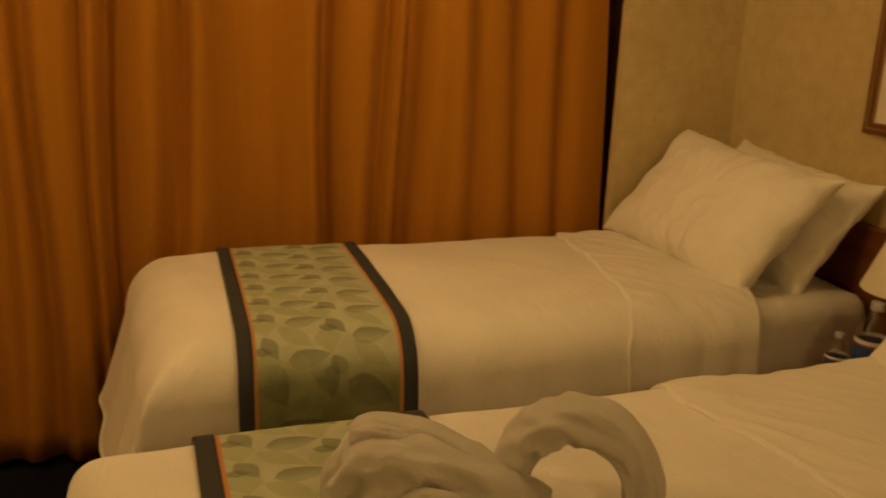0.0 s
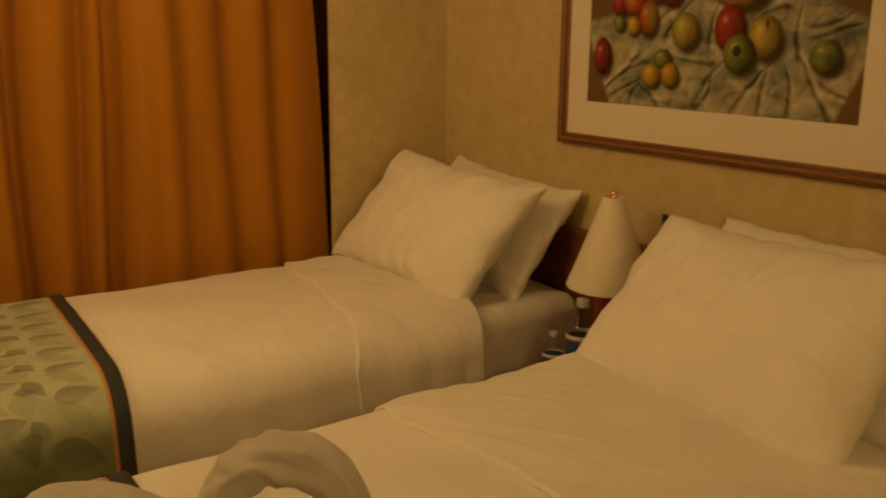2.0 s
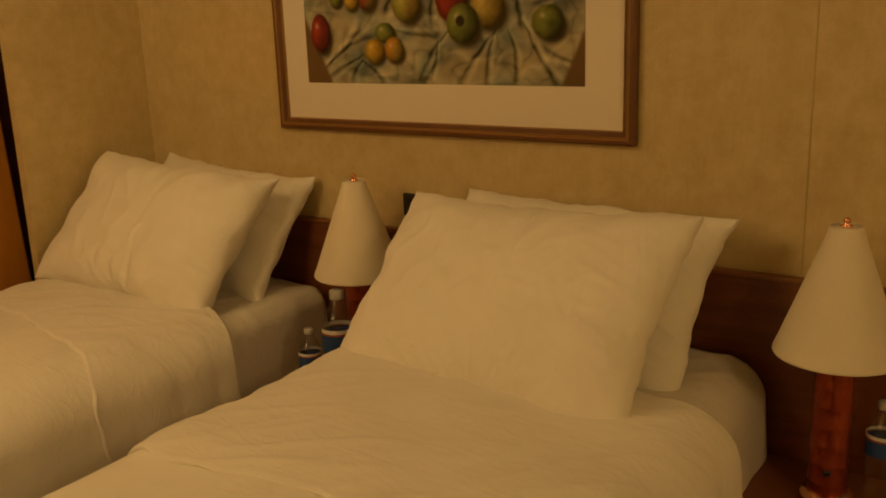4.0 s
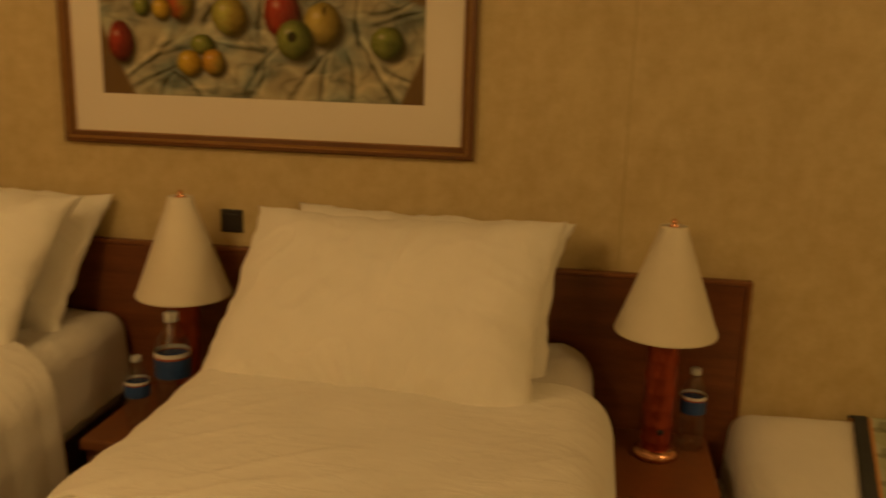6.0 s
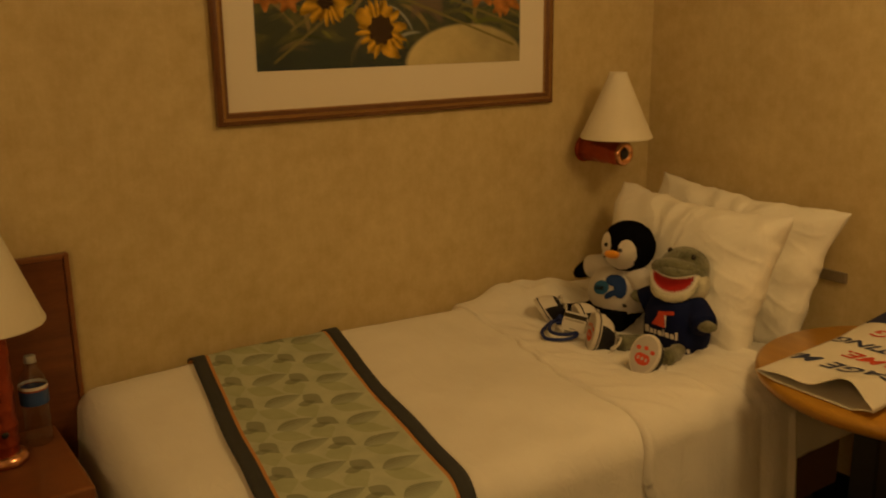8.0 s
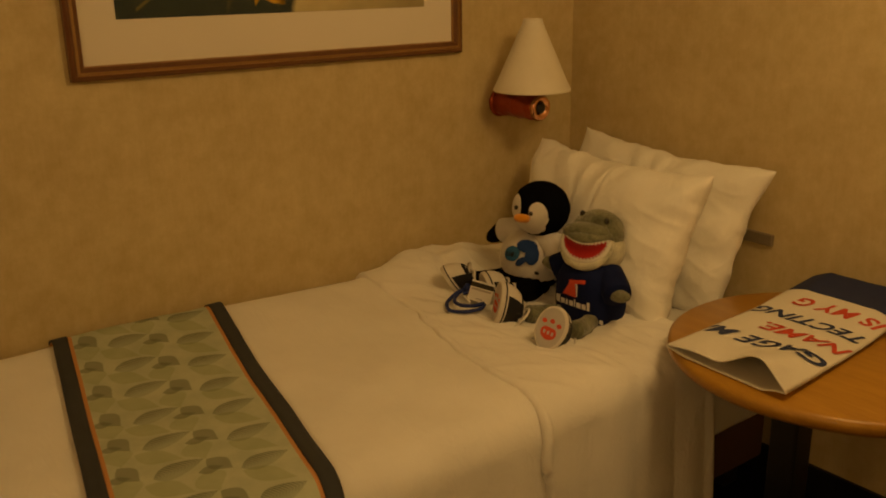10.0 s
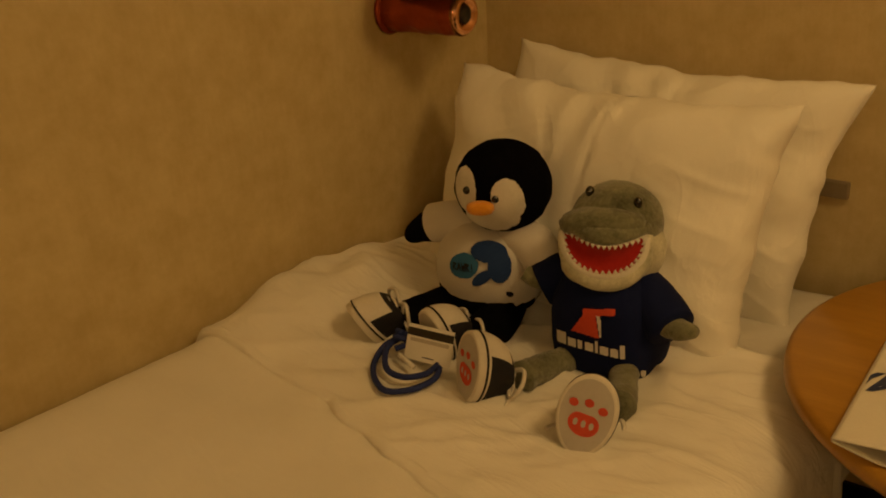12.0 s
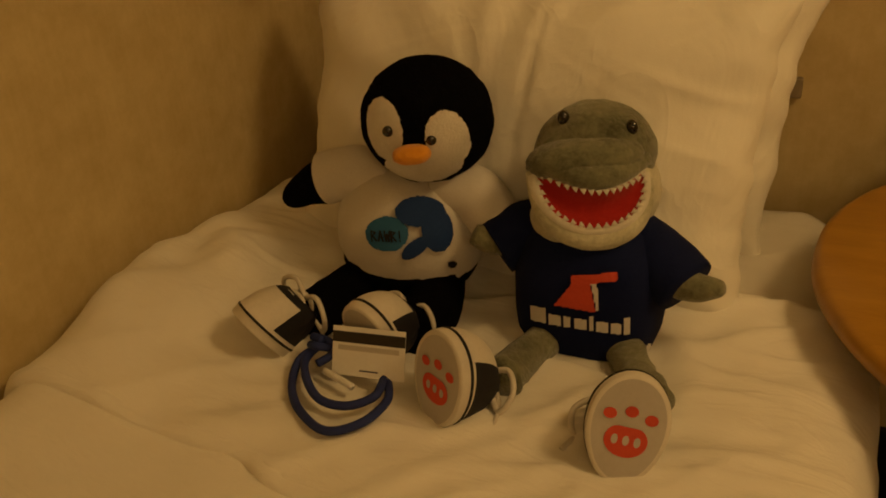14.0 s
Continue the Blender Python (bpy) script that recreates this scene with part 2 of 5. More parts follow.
b.inputs["Specular IOR Level"].default_value = 0.25
bumped(t, b, grain(t, place(t), 380.0, 2.0), 0.3, 0.001)

BORDER = surface("runner_border", (0.032, 0.035, 0.036), (0.052, 0.055, 0.056), 12, 300, 0.9, 0.4, 0.001)

PRINT, t, b = nodes_of("art_print")
col = t.nodes.new("ShaderNodeVertexColor")
col.layer_name = "ink"
dab = grain(t, place(t), 120.0, 3.0)
t.links.new(blend(t, calc(t, "MULTIPLY", dab, 0.14), col.outputs[0], (0.10, 0.08, 0.045)), b.inputs["Base Color"])
b.inputs["Roughness"].default_value = 0.7
b.inputs["Specular IOR Level"].default_value = 0.06

PICTURE_GLASS, t, b = nodes_of("picture_glass")
mix = t.nodes.new("ShaderNodeMixShader")
clear = t.nodes.new("ShaderNodeBsdfTransparent")
gloss = t.nodes.new("ShaderNodeBsdfGlossy")
gloss.inputs["Roughness"].default_value = 0.08
mix.inputs[0].default_value = 0.012
t.links.new(clear.outputs[0], mix.inputs[1])
t.links.new(gloss.outputs[0], mix.inputs[2])
t.links.new(mix.outputs[0], t.nodes["Material Output"].inputs[0])


# ---- building helpers ----
def part(name, bm, material, parent=None, label="", m=None, smooth=True):
    me = bpy.data.meshes.new(name)
    bm.normal_update()
    bm.to_mesh(me)
    bm.free()
    for one in material if isinstance(material, (list, tuple)) else (material,):
        me.materials.append(one)
    if smooth:
        me.polygons.foreach_set("use_smooth", [True] * len(me.polygons))
    ob = new(name, me)
    if m is not None:
        ob.matrix_basis = m
    ob.parent = parent
    if label:
        ob["label"] = label
    return ob


def thing(name, m, label, category, group="", kind=""):
    ob = new(name)
    ob.matrix_basis = m
    ob.empty_display_size = 0.1
    return tagged(ob, label, category, group, kind)


def box(bm, x0, x1, y0, y1, z0, z1, bevel=0.0, seg=2):
    r = bmesh.ops.create_cube(bm, size=1.0)
    for vert in r["verts"]:
        vert.co = Vector((x0 + (vert.co.x + 0.5) * (x1 - x0), y0 + (vert.co.y + 0.5) * (y1 - y0), z0 + (vert.co.z + 0.5) * (z1 - z0)))
    if bevel:
        edges = list({e for vert in r["verts"] for e in vert.link_edges})
        bmesh.ops.bevel(bm, geom=edges, offset=bevel, segments=seg, profile=0.5, affect="EDGES")
    return bm


def slab(name, dims, material, parent=None, label="", bevel=0.004, m=None):
    return part(name, box(bmesh.new(), *dims, bevel=bevel), material, parent, label, m, smooth=False)


def lathe(profile, seg=48, cap=True):
    """A turned body about z from (radius, height) pairs."""
    bm = bmesh.new()
    rings = [[bm.verts.new((r * math.cos(a), r * math.sin(a), z)) for a in (2 * math.pi * i / seg for i in range(seg))] for r, z in profile]
    for lo, hi in zip(rings, rings[1:]):
        for i in range(seg):
            bm.faces.new((lo[i], lo[(i + 1) % seg], hi[(i + 1) % seg], hi[i]))
    if cap:
        bm.faces.new(rings[0][::-1])
        bm.faces.new(rings[-1])
    return bm


def sheet(fn, nu, nv, uv_fn=None):
    """A grid of faces over the unit square, shaped by fn(u, v)."""
    bm = bmesh.new()
    rows = [[bm.verts.new(fn(i / nu, j / nv)) for i in range(nu + 1)] for j in range(nv + 1)]
    layer = bm.loops.layers.uv.new("UVMap") if uv_fn else None
    for j in range(nv):
        for i in range(nu):
            face = bm.faces.new((rows[j][i], rows[j][i + 1], rows[j + 1][i + 1], rows[j + 1][i]))
            if uv_fn:
                for loop, (a, c) in zip(face.loops, ((i, j), (i + 1, j), (i + 1, j + 1), (i, j + 1))):
                    loop[layer].uv = uv_fn(a / nu, c / nv)
    return bm


def thicken(ob, depth, offset=-1.0):
    mod = ob.modifiers.new("thickness", "SOLIDIFY")
    mod.thickness, mod.offset = depth, offset
    return ob


def tube(points, radius, seg=8, closed=False):
    """A round cord along points."""
    bm = bmesh.new()
    pts = [Vector(p) for p in points]
    n, rings = len(pts), []
    up = Vector((0.13, 0.21, 0.97)).normalized()
    for i, p in enumerate(pts):
        a = pts[(i - 1) % n] if closed or i else p
        c = pts[(i + 1) % n] if closed or i < n - 1 else p
        d = (c - a).normalized()
        s = d.cross(up).normalized()
        w = s.cross(d)
        r = radius(i / (n - 1)) if callable(radius) else radius
        rings.append([bm.verts.new(p + r * (math.cos(k) * s + math.sin(k) * w)) for k in (2 * math.pi * j / seg for j in range(seg))])
    for i in range(n if closed else n - 1):
        lo, hi = rings[i], rings[(i + 1) % n]
        for j in range(seg):
            bm.faces.new((lo[j], lo[(j + 1) % seg], hi[(j + 1) % seg], hi[j]))
    if not closed:
        bm.faces.new(rings[0][::-1])
        bm.faces.new(rings[-1])
    return bm


def smooth_path(points, steps=8, closed=False):
    pts, out = [Vector(p) for p in points], []
    n = len(pts)
    for i in range(n if closed else n - 1):
        a, b0, c, d = (pts[(i + k) % n] if closed else pts[min(max(i + k, 0), n - 1)] for k in (-1, 0, 1, 2))
        for s in range(steps):
            q = s / steps
            out.append(0.5 * (2 * b0 + (c - a) * q + (2 * a - 5 * b0 + 4 * c - d) * q * q + (3 * b0 - a - 3 * c + d) * q ** 3))
    if not closed:
        out.append(pts[-1])
    return out


# ---- the room ----
SOUTH, NORTH, WEST = -4.36, 0.0, -3.9


def wall(name, dims, material=WALLPAPER, label="cream mottled wallpaper wall"):
    return tagged(slab(name, dims, material, bevel=0.0), label, "wall", kind="structure")


wall("wall_east", (0, 0.1, SOUTH - 0.1, 0.4, 0, CEILING))
wall("wall_south", (WEST - 0.1, 0, SOUTH - 0.1, SOUTH, 0, CEILING))
wall("wall_west", (WEST - 0.1, WEST, SOUTH, 0.4, 0, CEILING))
wall("wall_north", (-0.465, 0, NORTH, 0.03, 0, CEILING), label="short cream wallpaper wall beside the curtain")
wall("wall_north_window", (WEST - 0.1, 0.1, 0.4, 0.5, 0, CEILING), label="plain wall behind the curtain")
tagged(slab("floor", (WEST - 0.1, 0.1, SOUTH - 0.1, 0.5, -0.1, 0), CARPET, bevel=0), "dark navy patterned carpet", "floor", kind="structure")
tagged(slab("ceiling", (WEST - 0.1, 0.1, SOUTH - 0.1, 0.5, CEILING, CEILING + 0.1), CEIL, bevel=0), "plain off-white ceiling", "ceiling", kind="structure")
tagged(slab("baseboard", (WEST, -0.0, SOUTH, SOUTH + 0.012, 0, 0.09), DARK_METAL, bevel=0.002), "black baseboard along the wall", "baseboard", kind="structure")
tagged(slab("trim", (-0.52, -0.02, 0.215, 0.26, 0, CEILING), DARK_WOOD, bevel=0.004), "dark red-brown wooden window trim", "trim", kind="structure")
# seams between the wallpaper panels
SEAM = surface("seam_strip", (0.38, 0.295, 0.135), (0.48, 0.385, 0.19), 3, 40, 0.7, 0.1, 0.0005)
for ys in (-2.087,):
    tagged(slab("wall_seam", (-0.0008, 0, ys - 0.0016, ys + 0.0016, 0.915, CEILING), SEAM, bevel=0.0), "thin joint strip between wall panels", "trim", kind="structure")


# rims added at the scene lights; no ceiling fitting comes into view
def added_lamp_rim(x, y):
    lamp = thing("added_lamp_rim", pose(x, y, CEILING - 0.04), "round metal lamp rim added out of view at a scene light", "lamp", "ceiling lamps")
    part("rim", lathe([(0.24, 0.0), (0.275, 0.0), (0.278, 0.008), (0.275, 0.04), (0.24, 0.04), (0.24, 0.0)], cap=False), STEEL, lamp)
    return lamp


for lx, ly, lw in LAMPS:
    added_lamp_rim(lx, ly)


# each pleat of the curtain: place, depth, how softly it rises to the west and to the east
PLEATS = ((-2.40, 0.05, 0.05, 0.03), (-2.28, 0.05, 0.05, 0.02), (-2.13, 0.03, 0.016, 0.016), (-2.06, 0.06, 0.018, 0.05), (-1.88, 0.05, 0.05, 0.018), (-1.64, 0.06, 0.09, 0.11),
          (-1.405, 0.06, 0.022, 0.035), (-1.235, 0.04, 0.030, 0.020), (-1.165, 0.05, 0.020, 0.045), (-0.90, 0.022, 0.05, 0.04), (-0.72, 0.025, 0.04, 0.05), (-0.55, 0.018, 0.03, 0.04))


def curtain():
    def at(u, v):
        x = -0.372 - u * 3.46
        fold = 0.010 * math.sin(x * 23.0 + 2.2 * math.sin(x * 4.3)) + 0.004 * math.sin(x * 47.0 + 3 * math.sin(x * 6.1))
        if x < -2.45:
            fold += 0.03 + 0.03 * math.sin(x * 17.0 + 1.9 * math.sin(x * 3.1))
        for c, deep, left, right in PLEATS:
            s = x - c + 0.012 * math.sin(v * 3 + c * 9)
            fold += 1.9 * deep * math.exp(-(s / (1.3 * (left if s < 0 else right))) ** 2)
        fold *= min(1.0, u * 30)
        z = 0.035 + v * (CEILING - 0.06)
        sway = 0.008 * math.sin(z * 2.2 + x * 5) + 0.01 * noise.noise((x * 3, z * 1.2, 0))
        slant = -0.142 * v * max(0.0, 1 - u * 6)
        return (x + slant + 0.01 * math.sin(z * 3 + x * 8), 0.125 + fold * (0.8 + 0.2 * v) + sway, z)
    ob = part("curtain", sheet(at, 520, 24), CURTAIN)
    thicken(ob, 0.003)
    return tagged(ob, "floor-length pleated orange curtain drawn closed", "curtain")


curtain()


# ---- beds ----
def drape(p, half, r, flare=0.06):
    """Where cloth laid across an edge comes to lie: sideways place and drop."""
    s, a = (1 if p >= 0 else -1), abs(p)
    flat = half - r
    if a <= flat:
        return p, 0.0
    arc = a - flat
    quarter = r * math.pi / 2
    if arc < quarter:
        k = arc / r
        return s * (flat + r * math.sin(k)), r * (1 - math.cos(k))
    return s * (half + flare * (arc - quarter)), r + (arc - quarter)


def cloth(width, length, top, lift, u_range, v_range, nu, nv, r=0.09, crown=0.012, wrinkle=0.004, seed=0.0, uv_fn=None, skew=0.0, far_fold=0.012, foot_r=None, sag=None, wave=0.0, pleat=0.0):
    """A cloth lying over a bed. u: arc across the bed; v: arc along it from the head."""
    def at(u, v):
        p = u_range[0] + u * (u_range[1] - u_range[0])
        q = v_range[0] + v * (v_range[1] - v_range[0]) + skew * min(max(p, -width / 2 - 0.1), width / 2)
        q += wave * v * (noise.noise((p * 4, seed, 1.5)) + 0.4 * noise.noise((p * 15, seed, 2.5)))
        x, dx = drape(p, width / 2 + lift, r)
        if q > length / 2:
            y, dy = drape(q - length / 2, length / 2 + lift, foot_r or r, 0.30 if foot_r else 0.06)
            y += length / 2
        else:
            y, dy = q, 0.0
        drop = (dx ** 4 + dy ** 4) ** 0.25
        z = top + lift + crown * math.cos(min(abs(x) / (width / 2), 1) * 1.4) - drop
        w = wrinkle * (noise.noise((x * 4 + seed, y * 4, z * 3)) + 0.5 * noise.noise((x * 11, y * 9 + seed, z * 5)))
        if pleat:
            w += pleat * (1 - min(abs(noise.noise((x * 2.2 + y * 2.0 + seed, y * 9 - x * 8, seed))) * 3.0, 1)) ** 2 * (0.4 + 0.6 * v)
        hang = min(drop / 0.25, 1.0)
        ripple = far_fold * hang * math.sin((y if dx > dy else x) * 23 + seed + 2 * noise.noise((x * 2, y * 2, seed)))
        if dx >= dy:
            x += math.copysign(ripple, p)
        else:
            y += ripple
        if sag:
            z += sag(x, y)
        return (x, y, z + w)
    cloth.shape = at
    return sheet(at, nu, nv, uv_fn)


def pillow_mesh(w, h, d, seed, slump=(0.0, 0.0), nu=120, nv=96, crease=1.0, fan=0.0, plain=1.0):
    """A filled pillow with pinched corners, in its own xz plane (y is its thickness)."""
    bm = bmesh.new()
    def point(u, v, side):
        # soft rounded-square outline with concave edges and pointed corners
        cu, cv = u * (1 - 0.07 * (1 - v * v)), v * (1 - 0.09 * (1 - u * u))
        body = max(0.0, (1 - u ** 4) * (1 - v ** 4)) ** 0.55
        t = d / 2 * body
        x, z = cu * w / 2, cv * h / 2
        t += body * 0.006 * crease * noise.noise((x * 8 + seed, z * 7, seed * 3.1))
        wr = noise.noise((x * 5 + seed, z * 5 + 3 * noise.noise((x * 3, z * 3, seed)), seed)) 
        t += body * 0.016 * plain * crease * (abs(wr) - 0.2)
        rad = abs(noise.noise((math.atan2(z, x) * 3.5 + seed, seed, 1.0)))
        t += body * 0.015 * plain * crease * min(1.0, max(abs(u), abs(v)) ** 3) * (rad - 0.25)
        ang, rad2 = math.atan2(z - 0.34 * h, x), math.hypot(x, z - 0.34 * h)
        ray = noise.noise((ang * 4.5 + seed, rad2 * 3, seed))
        t += body * 0.012 * fan * (1 - min(abs(ray) * 2.2, 1)) ** 3 * min(rad2 / 0.1, 1)
        # puckers along the foot and the open end, and one ironed fold down the middle
        foot = noise.noise((math.atan2(z + 0.62 * h, x - 0.1 * w) * 7 + seed, seed, 2.0))
        t += 0.016 * body * (1 - min(abs(foot) * 2.6, 1)) ** 2 * max(0.0, -v) ** 3 * (1 - u * u)
        end = noise.noise((seed, z * 21 + x * 7, x * 6))
        t += 0.016 * body * (1 - min(abs(end) * 2.4, 1)) ** 2 * max(0.0, u - 0.45) ** 1.2
        t -= 0.004 * math.exp(-((x - 0.03 - 0.06 * z) / 0.007) ** 2) * min(1.0, max(0.0, 0.5 + v))
        ray = noise.noise((x * 11 + z * 5 + seed, z * 12 - x * 4, seed + 7))
        t += body * 0.006 * plain * crease * (1 - min(abs(ray) * 2.4, 1)) ** 2
        x += 0.010 * abs(u) ** 6 * noise.noise((seed, z * 11, 3.0)) + 0.006 * abs(u) ** 8 * noise.noise((seed, z * 31, 5.0))
        z += 0.008 * abs(v) ** 6 * noise.noise((x * 9, seed, 4.0)) + 0.005 * abs(v) ** 8 * noise.noise((x * 27, seed, 6.0))
        edge = 1 - body
        t += 0.010 * crease * edge * body * 2 * math.sin(14 * math.atan2(z, x) + seed)
        ruffle = 0.006 * (1 - body) * math.sin(u * 9 + seed) * (1 if abs(v) > abs(u) else 0.6)
        low = (1 - v) / 2
        return (x * (1 + slump[1] * low) + slump[0] * low, side * t + ruffle, z)
    grids = []
    for side in (-1, 1):
        grids.append([[bm.verts.new(point(-1 + 2 * i / nu, -1 + 2 * j / nv, side)) for i in range(nu + 1)] for j in range(nv + 1)])
    for g, flip in zip(grids, (False, True)):
        for j in range(nv):
            for i in range(nu):
                q = (g[j][i], g[j][i + 1], g[j + 1][i + 1], g[j + 1][i])
                bm.faces.new(q[::-1] if flip else q)
    bmesh.ops.remove_doubles(bm, verts=bm.verts, dist=0.0012)
    return bm


def pillow(m, label, group, w=0.70, h=0.48, d=0.17, seed=1.0, slump=(0.0, 0.0), fan=0.0, plain=0.45):
    ob = part("pillow", pillow_mesh(w, h, d, seed, slump, fan=fan, plain=plain), PILLOWCASE, m=m)
    return tagged(ob, label, "pillow", group)


def bed(m, width, length, top, label, puff=0.0, soft=0.075):
    ob = thing("bed", m, label, "bed", "beds")
    part("mattress", box(bmesh.new(), -width / 2 - 0.01, width / 2 + 0.01, 0.03, length, top - 0.24, top + puff, soft, 5), SHEET, ob, "mattress in a fitted white sheet")
    half = width / 2 + 0.012
    fitted = part("fitted_sheet", cloth(width, length, top + puff - 0.004, 0.012, (-half - 0.19, half + 0.19), (0.035, 0.85), 120, 60, r=soft + 0.01, crown=0.006, seed=width * 7, wrinkle=0.006, far_fold=0.004, pleat=0.010), SHEET, ob, "crumpled white fitted sheet")
    thicken(fitted, 0.003)
    part("base", box(bmesh.new(), -width / 2 + 0.03, width / 2 - 0.03, 0.04, length - 0.03, 0.08, top - 0.245, 0.01), BASE_FABRIC, ob, "dark upholstered bed base", smooth=False)
    for sx in (-1, 1):
        for y in (0.12, length - 0.14):
            part("foot", box(bmesh.new(), sx * (width / 2 - 0.1) - 0.03, sx * (width / 2 - 0.1) + 0.03, y - 0.03, y + 0.03, 0, 0.08, 0.004), BLACK, ob)
    return ob


def duvet(m, width, length, top, start, drop_l, drop_r, foot_drop, seed, label, fold=0.33, r=0.09, skew=0.0, foot_r=None, sag=None, duvet_skew=0.0, ply=0.009, hang_fold=0.012, head=None):
    half = width / 2 + 0.03
    q = r * (math.pi / 2 - 1)
    ob = part("duvet", cloth(width, length, top, 0.05, (-half - q - drop_l, half + q + drop_r), (start, length + 0.03 + q + foot_drop), 110, 130, r=r, seed=seed, wrinkle=0.007, foot_r=foot_r, sag=sag, skew=duvet_skew, far_fold=hang_fold), WHITE, m=m)
    foot = cloth.shape
    thicken(ob, 0.028)
    tagged(ob, label, "duvet", "duvets")
    part("hem", tube([foot(i / 90, 1.0) for i in range(91)], 0.006, 8), WHITE, ob, "stitched hem")
    top_sheet = part("turned_down_sheet", cloth(width, length, top, 0.0560, (-half - q - drop_l - 0.01, half + q + drop_r + 0.01), (start - 0.02 if head is None else head, start + fold), 140, 100, r=r, seed=seed, wrinkle=0.008, skew=skew, sag=sag, wave=0.022, pleat=0.006, far_fold=hang_fold), WHITE, m=m)
    edge_at = cloth.shape
    thicken(top_sheet, ply)
    part("hem", tube([Vector(edge_at(i / 110, 0.998)) + Vector((0, 0, -ply / 2 + (0.001 if sag else 0.0))) for i in range(111)], ply * (0.52 if sag else 0.36), 8), WHITE, top_sheet, "rolled sheet hem")
    tagged(top_sheet, "white sheet turned down over the duvet", "sheet", "turned-down sheets")
    return ob


def runner(m, width, length, top, start, drop_l, drop_r, seed, r=0.09, skew=0.0, sag=None):
    half = width / 2 + 0.03
    q = r * (math.pi / 2 - 1)
    span = 2 * half + 2 * q + drop_l + drop_r
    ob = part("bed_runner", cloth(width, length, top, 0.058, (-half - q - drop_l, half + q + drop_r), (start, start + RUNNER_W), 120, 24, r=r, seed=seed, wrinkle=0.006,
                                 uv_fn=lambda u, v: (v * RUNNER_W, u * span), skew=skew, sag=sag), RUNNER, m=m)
    thicken(ob, 0.005)
    for a in (start - 0.001, start + RUNNER_W - 0.033):
        strip = part("border", cloth(width, length, top, 0.0605, (-half - q - drop_l - 0.002, half + q + drop_r + 0.002), (a, a + 0.034), 120, 3, r=r, seed=seed, wrinkle=0.006, skew=skew, sag=sag), BORDER, ob, "dark grey border strip")
        thicken(strip, 0.006)
    return tagged(ob, "green leaf-print bed runner with dark grey borders", "bed runner", "bed runners")


BED1, BED2 = pose(-0.02, -0.375, 0, 0, 0, 90), pose(-0.02, -1.61, 0, 0, 0, 90)
TOP = 0.689
bed(BED1, 0.78, 1.95, TOP, "single bed made up with white linen beside the curtain", 0.012, 0.045)
duvet(BED1, 0.78, 1.985, TOP, 0.45, 0.32, 0.02, 0.30, 1.0, "white duvet spread over the bed beside the curtain", 0.275, 0.13, skew=-0.21, foot_r=0.17, ply=0.014, hang_fold=0.006, head=0.335)
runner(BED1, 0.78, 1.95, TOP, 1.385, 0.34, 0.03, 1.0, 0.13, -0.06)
bed(BED2, 0.84, 2.09, TOP, "single bed made up with white linen between two nightstands", 0.025)
duvet(BED2, 0.84, 2.11, TOP, 0.38, 0.32, 0.30, 0.30, 5.0, "white duvet spread over the middle bed", 0.63, 0.11, foot_r=0.11, ply=0.013)
runner(BED2, 0.84, 2.11, TOP, 1.558, 0.34, 0.30, 5.0, 0.11, -0.04)
BED3 = pose(-0.466, SOUTH + 0.01, 0, 0, 0, 0)
TOP3 = 0.488


def sag3(x, y):
    """The corner bed's cover rises to the wall and is pressed down under the toys."""
    rise = 0.036 * min(max((x - 0.05) / 0.38, 0.0), 1.0) ** 1.3 + 0.020 * min(max(x / 0.4, 0.0), 1.0) * min(max((y - 0.85) / 0.4, 0.0), 1.0)
    press = -0.014 * math.exp(-((x + 0.08) / 0.25) ** 2 - ((y - 0.58) / 0.22) ** 2)
    puff = 0.060 * math.exp(-((x - 0.36) / 0.11) ** 2 - ((y - 0.62) / 0.18) ** 2) * (1 + 0.5 * noise.noise((x * 12, y * 12, 6)))
    near_toys = math.exp(-((x + 0.1) / 0.45) ** 2 - ((y - 0.55) / 0.32) ** 2)
    crumple = near_toys * (0.010 * (1 - min(abs(noise.noise((x * 5 + y * 6, y * 16 - x * 5, 4))) * 2.5, 1)) ** 2 + 0.006 * abs(noise.noise((x * 7 + y * 4, y * 9 - x * 3, 4))) + 0.005 * noise.noise((x * 24, y * 19, 1)))
    return rise + press + puff + crumple


bed(BED3, 0.82, 1.91, TOP3, "low single bed made up along the wall in the corner")
duvet(BED3, 0.815, 1.91, TOP3, 0.36, 0.37, 0.0, 0.22, 9.0, "white duvet spread over the corner bed", 0.528, 0.08, skew=-0.14, sag=sag3, duvet_skew=-0.16, ply=0.026, hang_fold=0.008)
runner(BED3, 0.815, 1.91, TOP3, 1.345, 0.37, -0.03, 9.0, 0.08, -0.18, sag3)


def lean(x, y, z, tilt, turn, roll=0):
    return Matrix.Translation((x, y, z)) @ Matrix.Rotation(radians(turn), 4, "Z") @ Matrix.Rotation(radians(tilt), 4, "X") @ Matrix.Rotation(radians(roll), 4, "Y")


# Pillows: local x across, z up, y towards the wall behind. turn -90 faces them west.
PB = "pillows on the bed by the window"
pillow(lean(-0.120, -0.396, 0.876, -33, -91, 3.3), "white pillow leaning on the headboard behind another", PB, 0.68, 0.41, 0.13, 2.2, (-0.013, -0.02))
pillow(lean(-0.330, -0.385, 0.903, -40, -84, 5), "plump white pillow propped against another pillow", PB, 0.71, 0.45, 0.17, 1.4, (-0.016, -0.03), plain=0.8)
PB = "pillows on the middle bed"
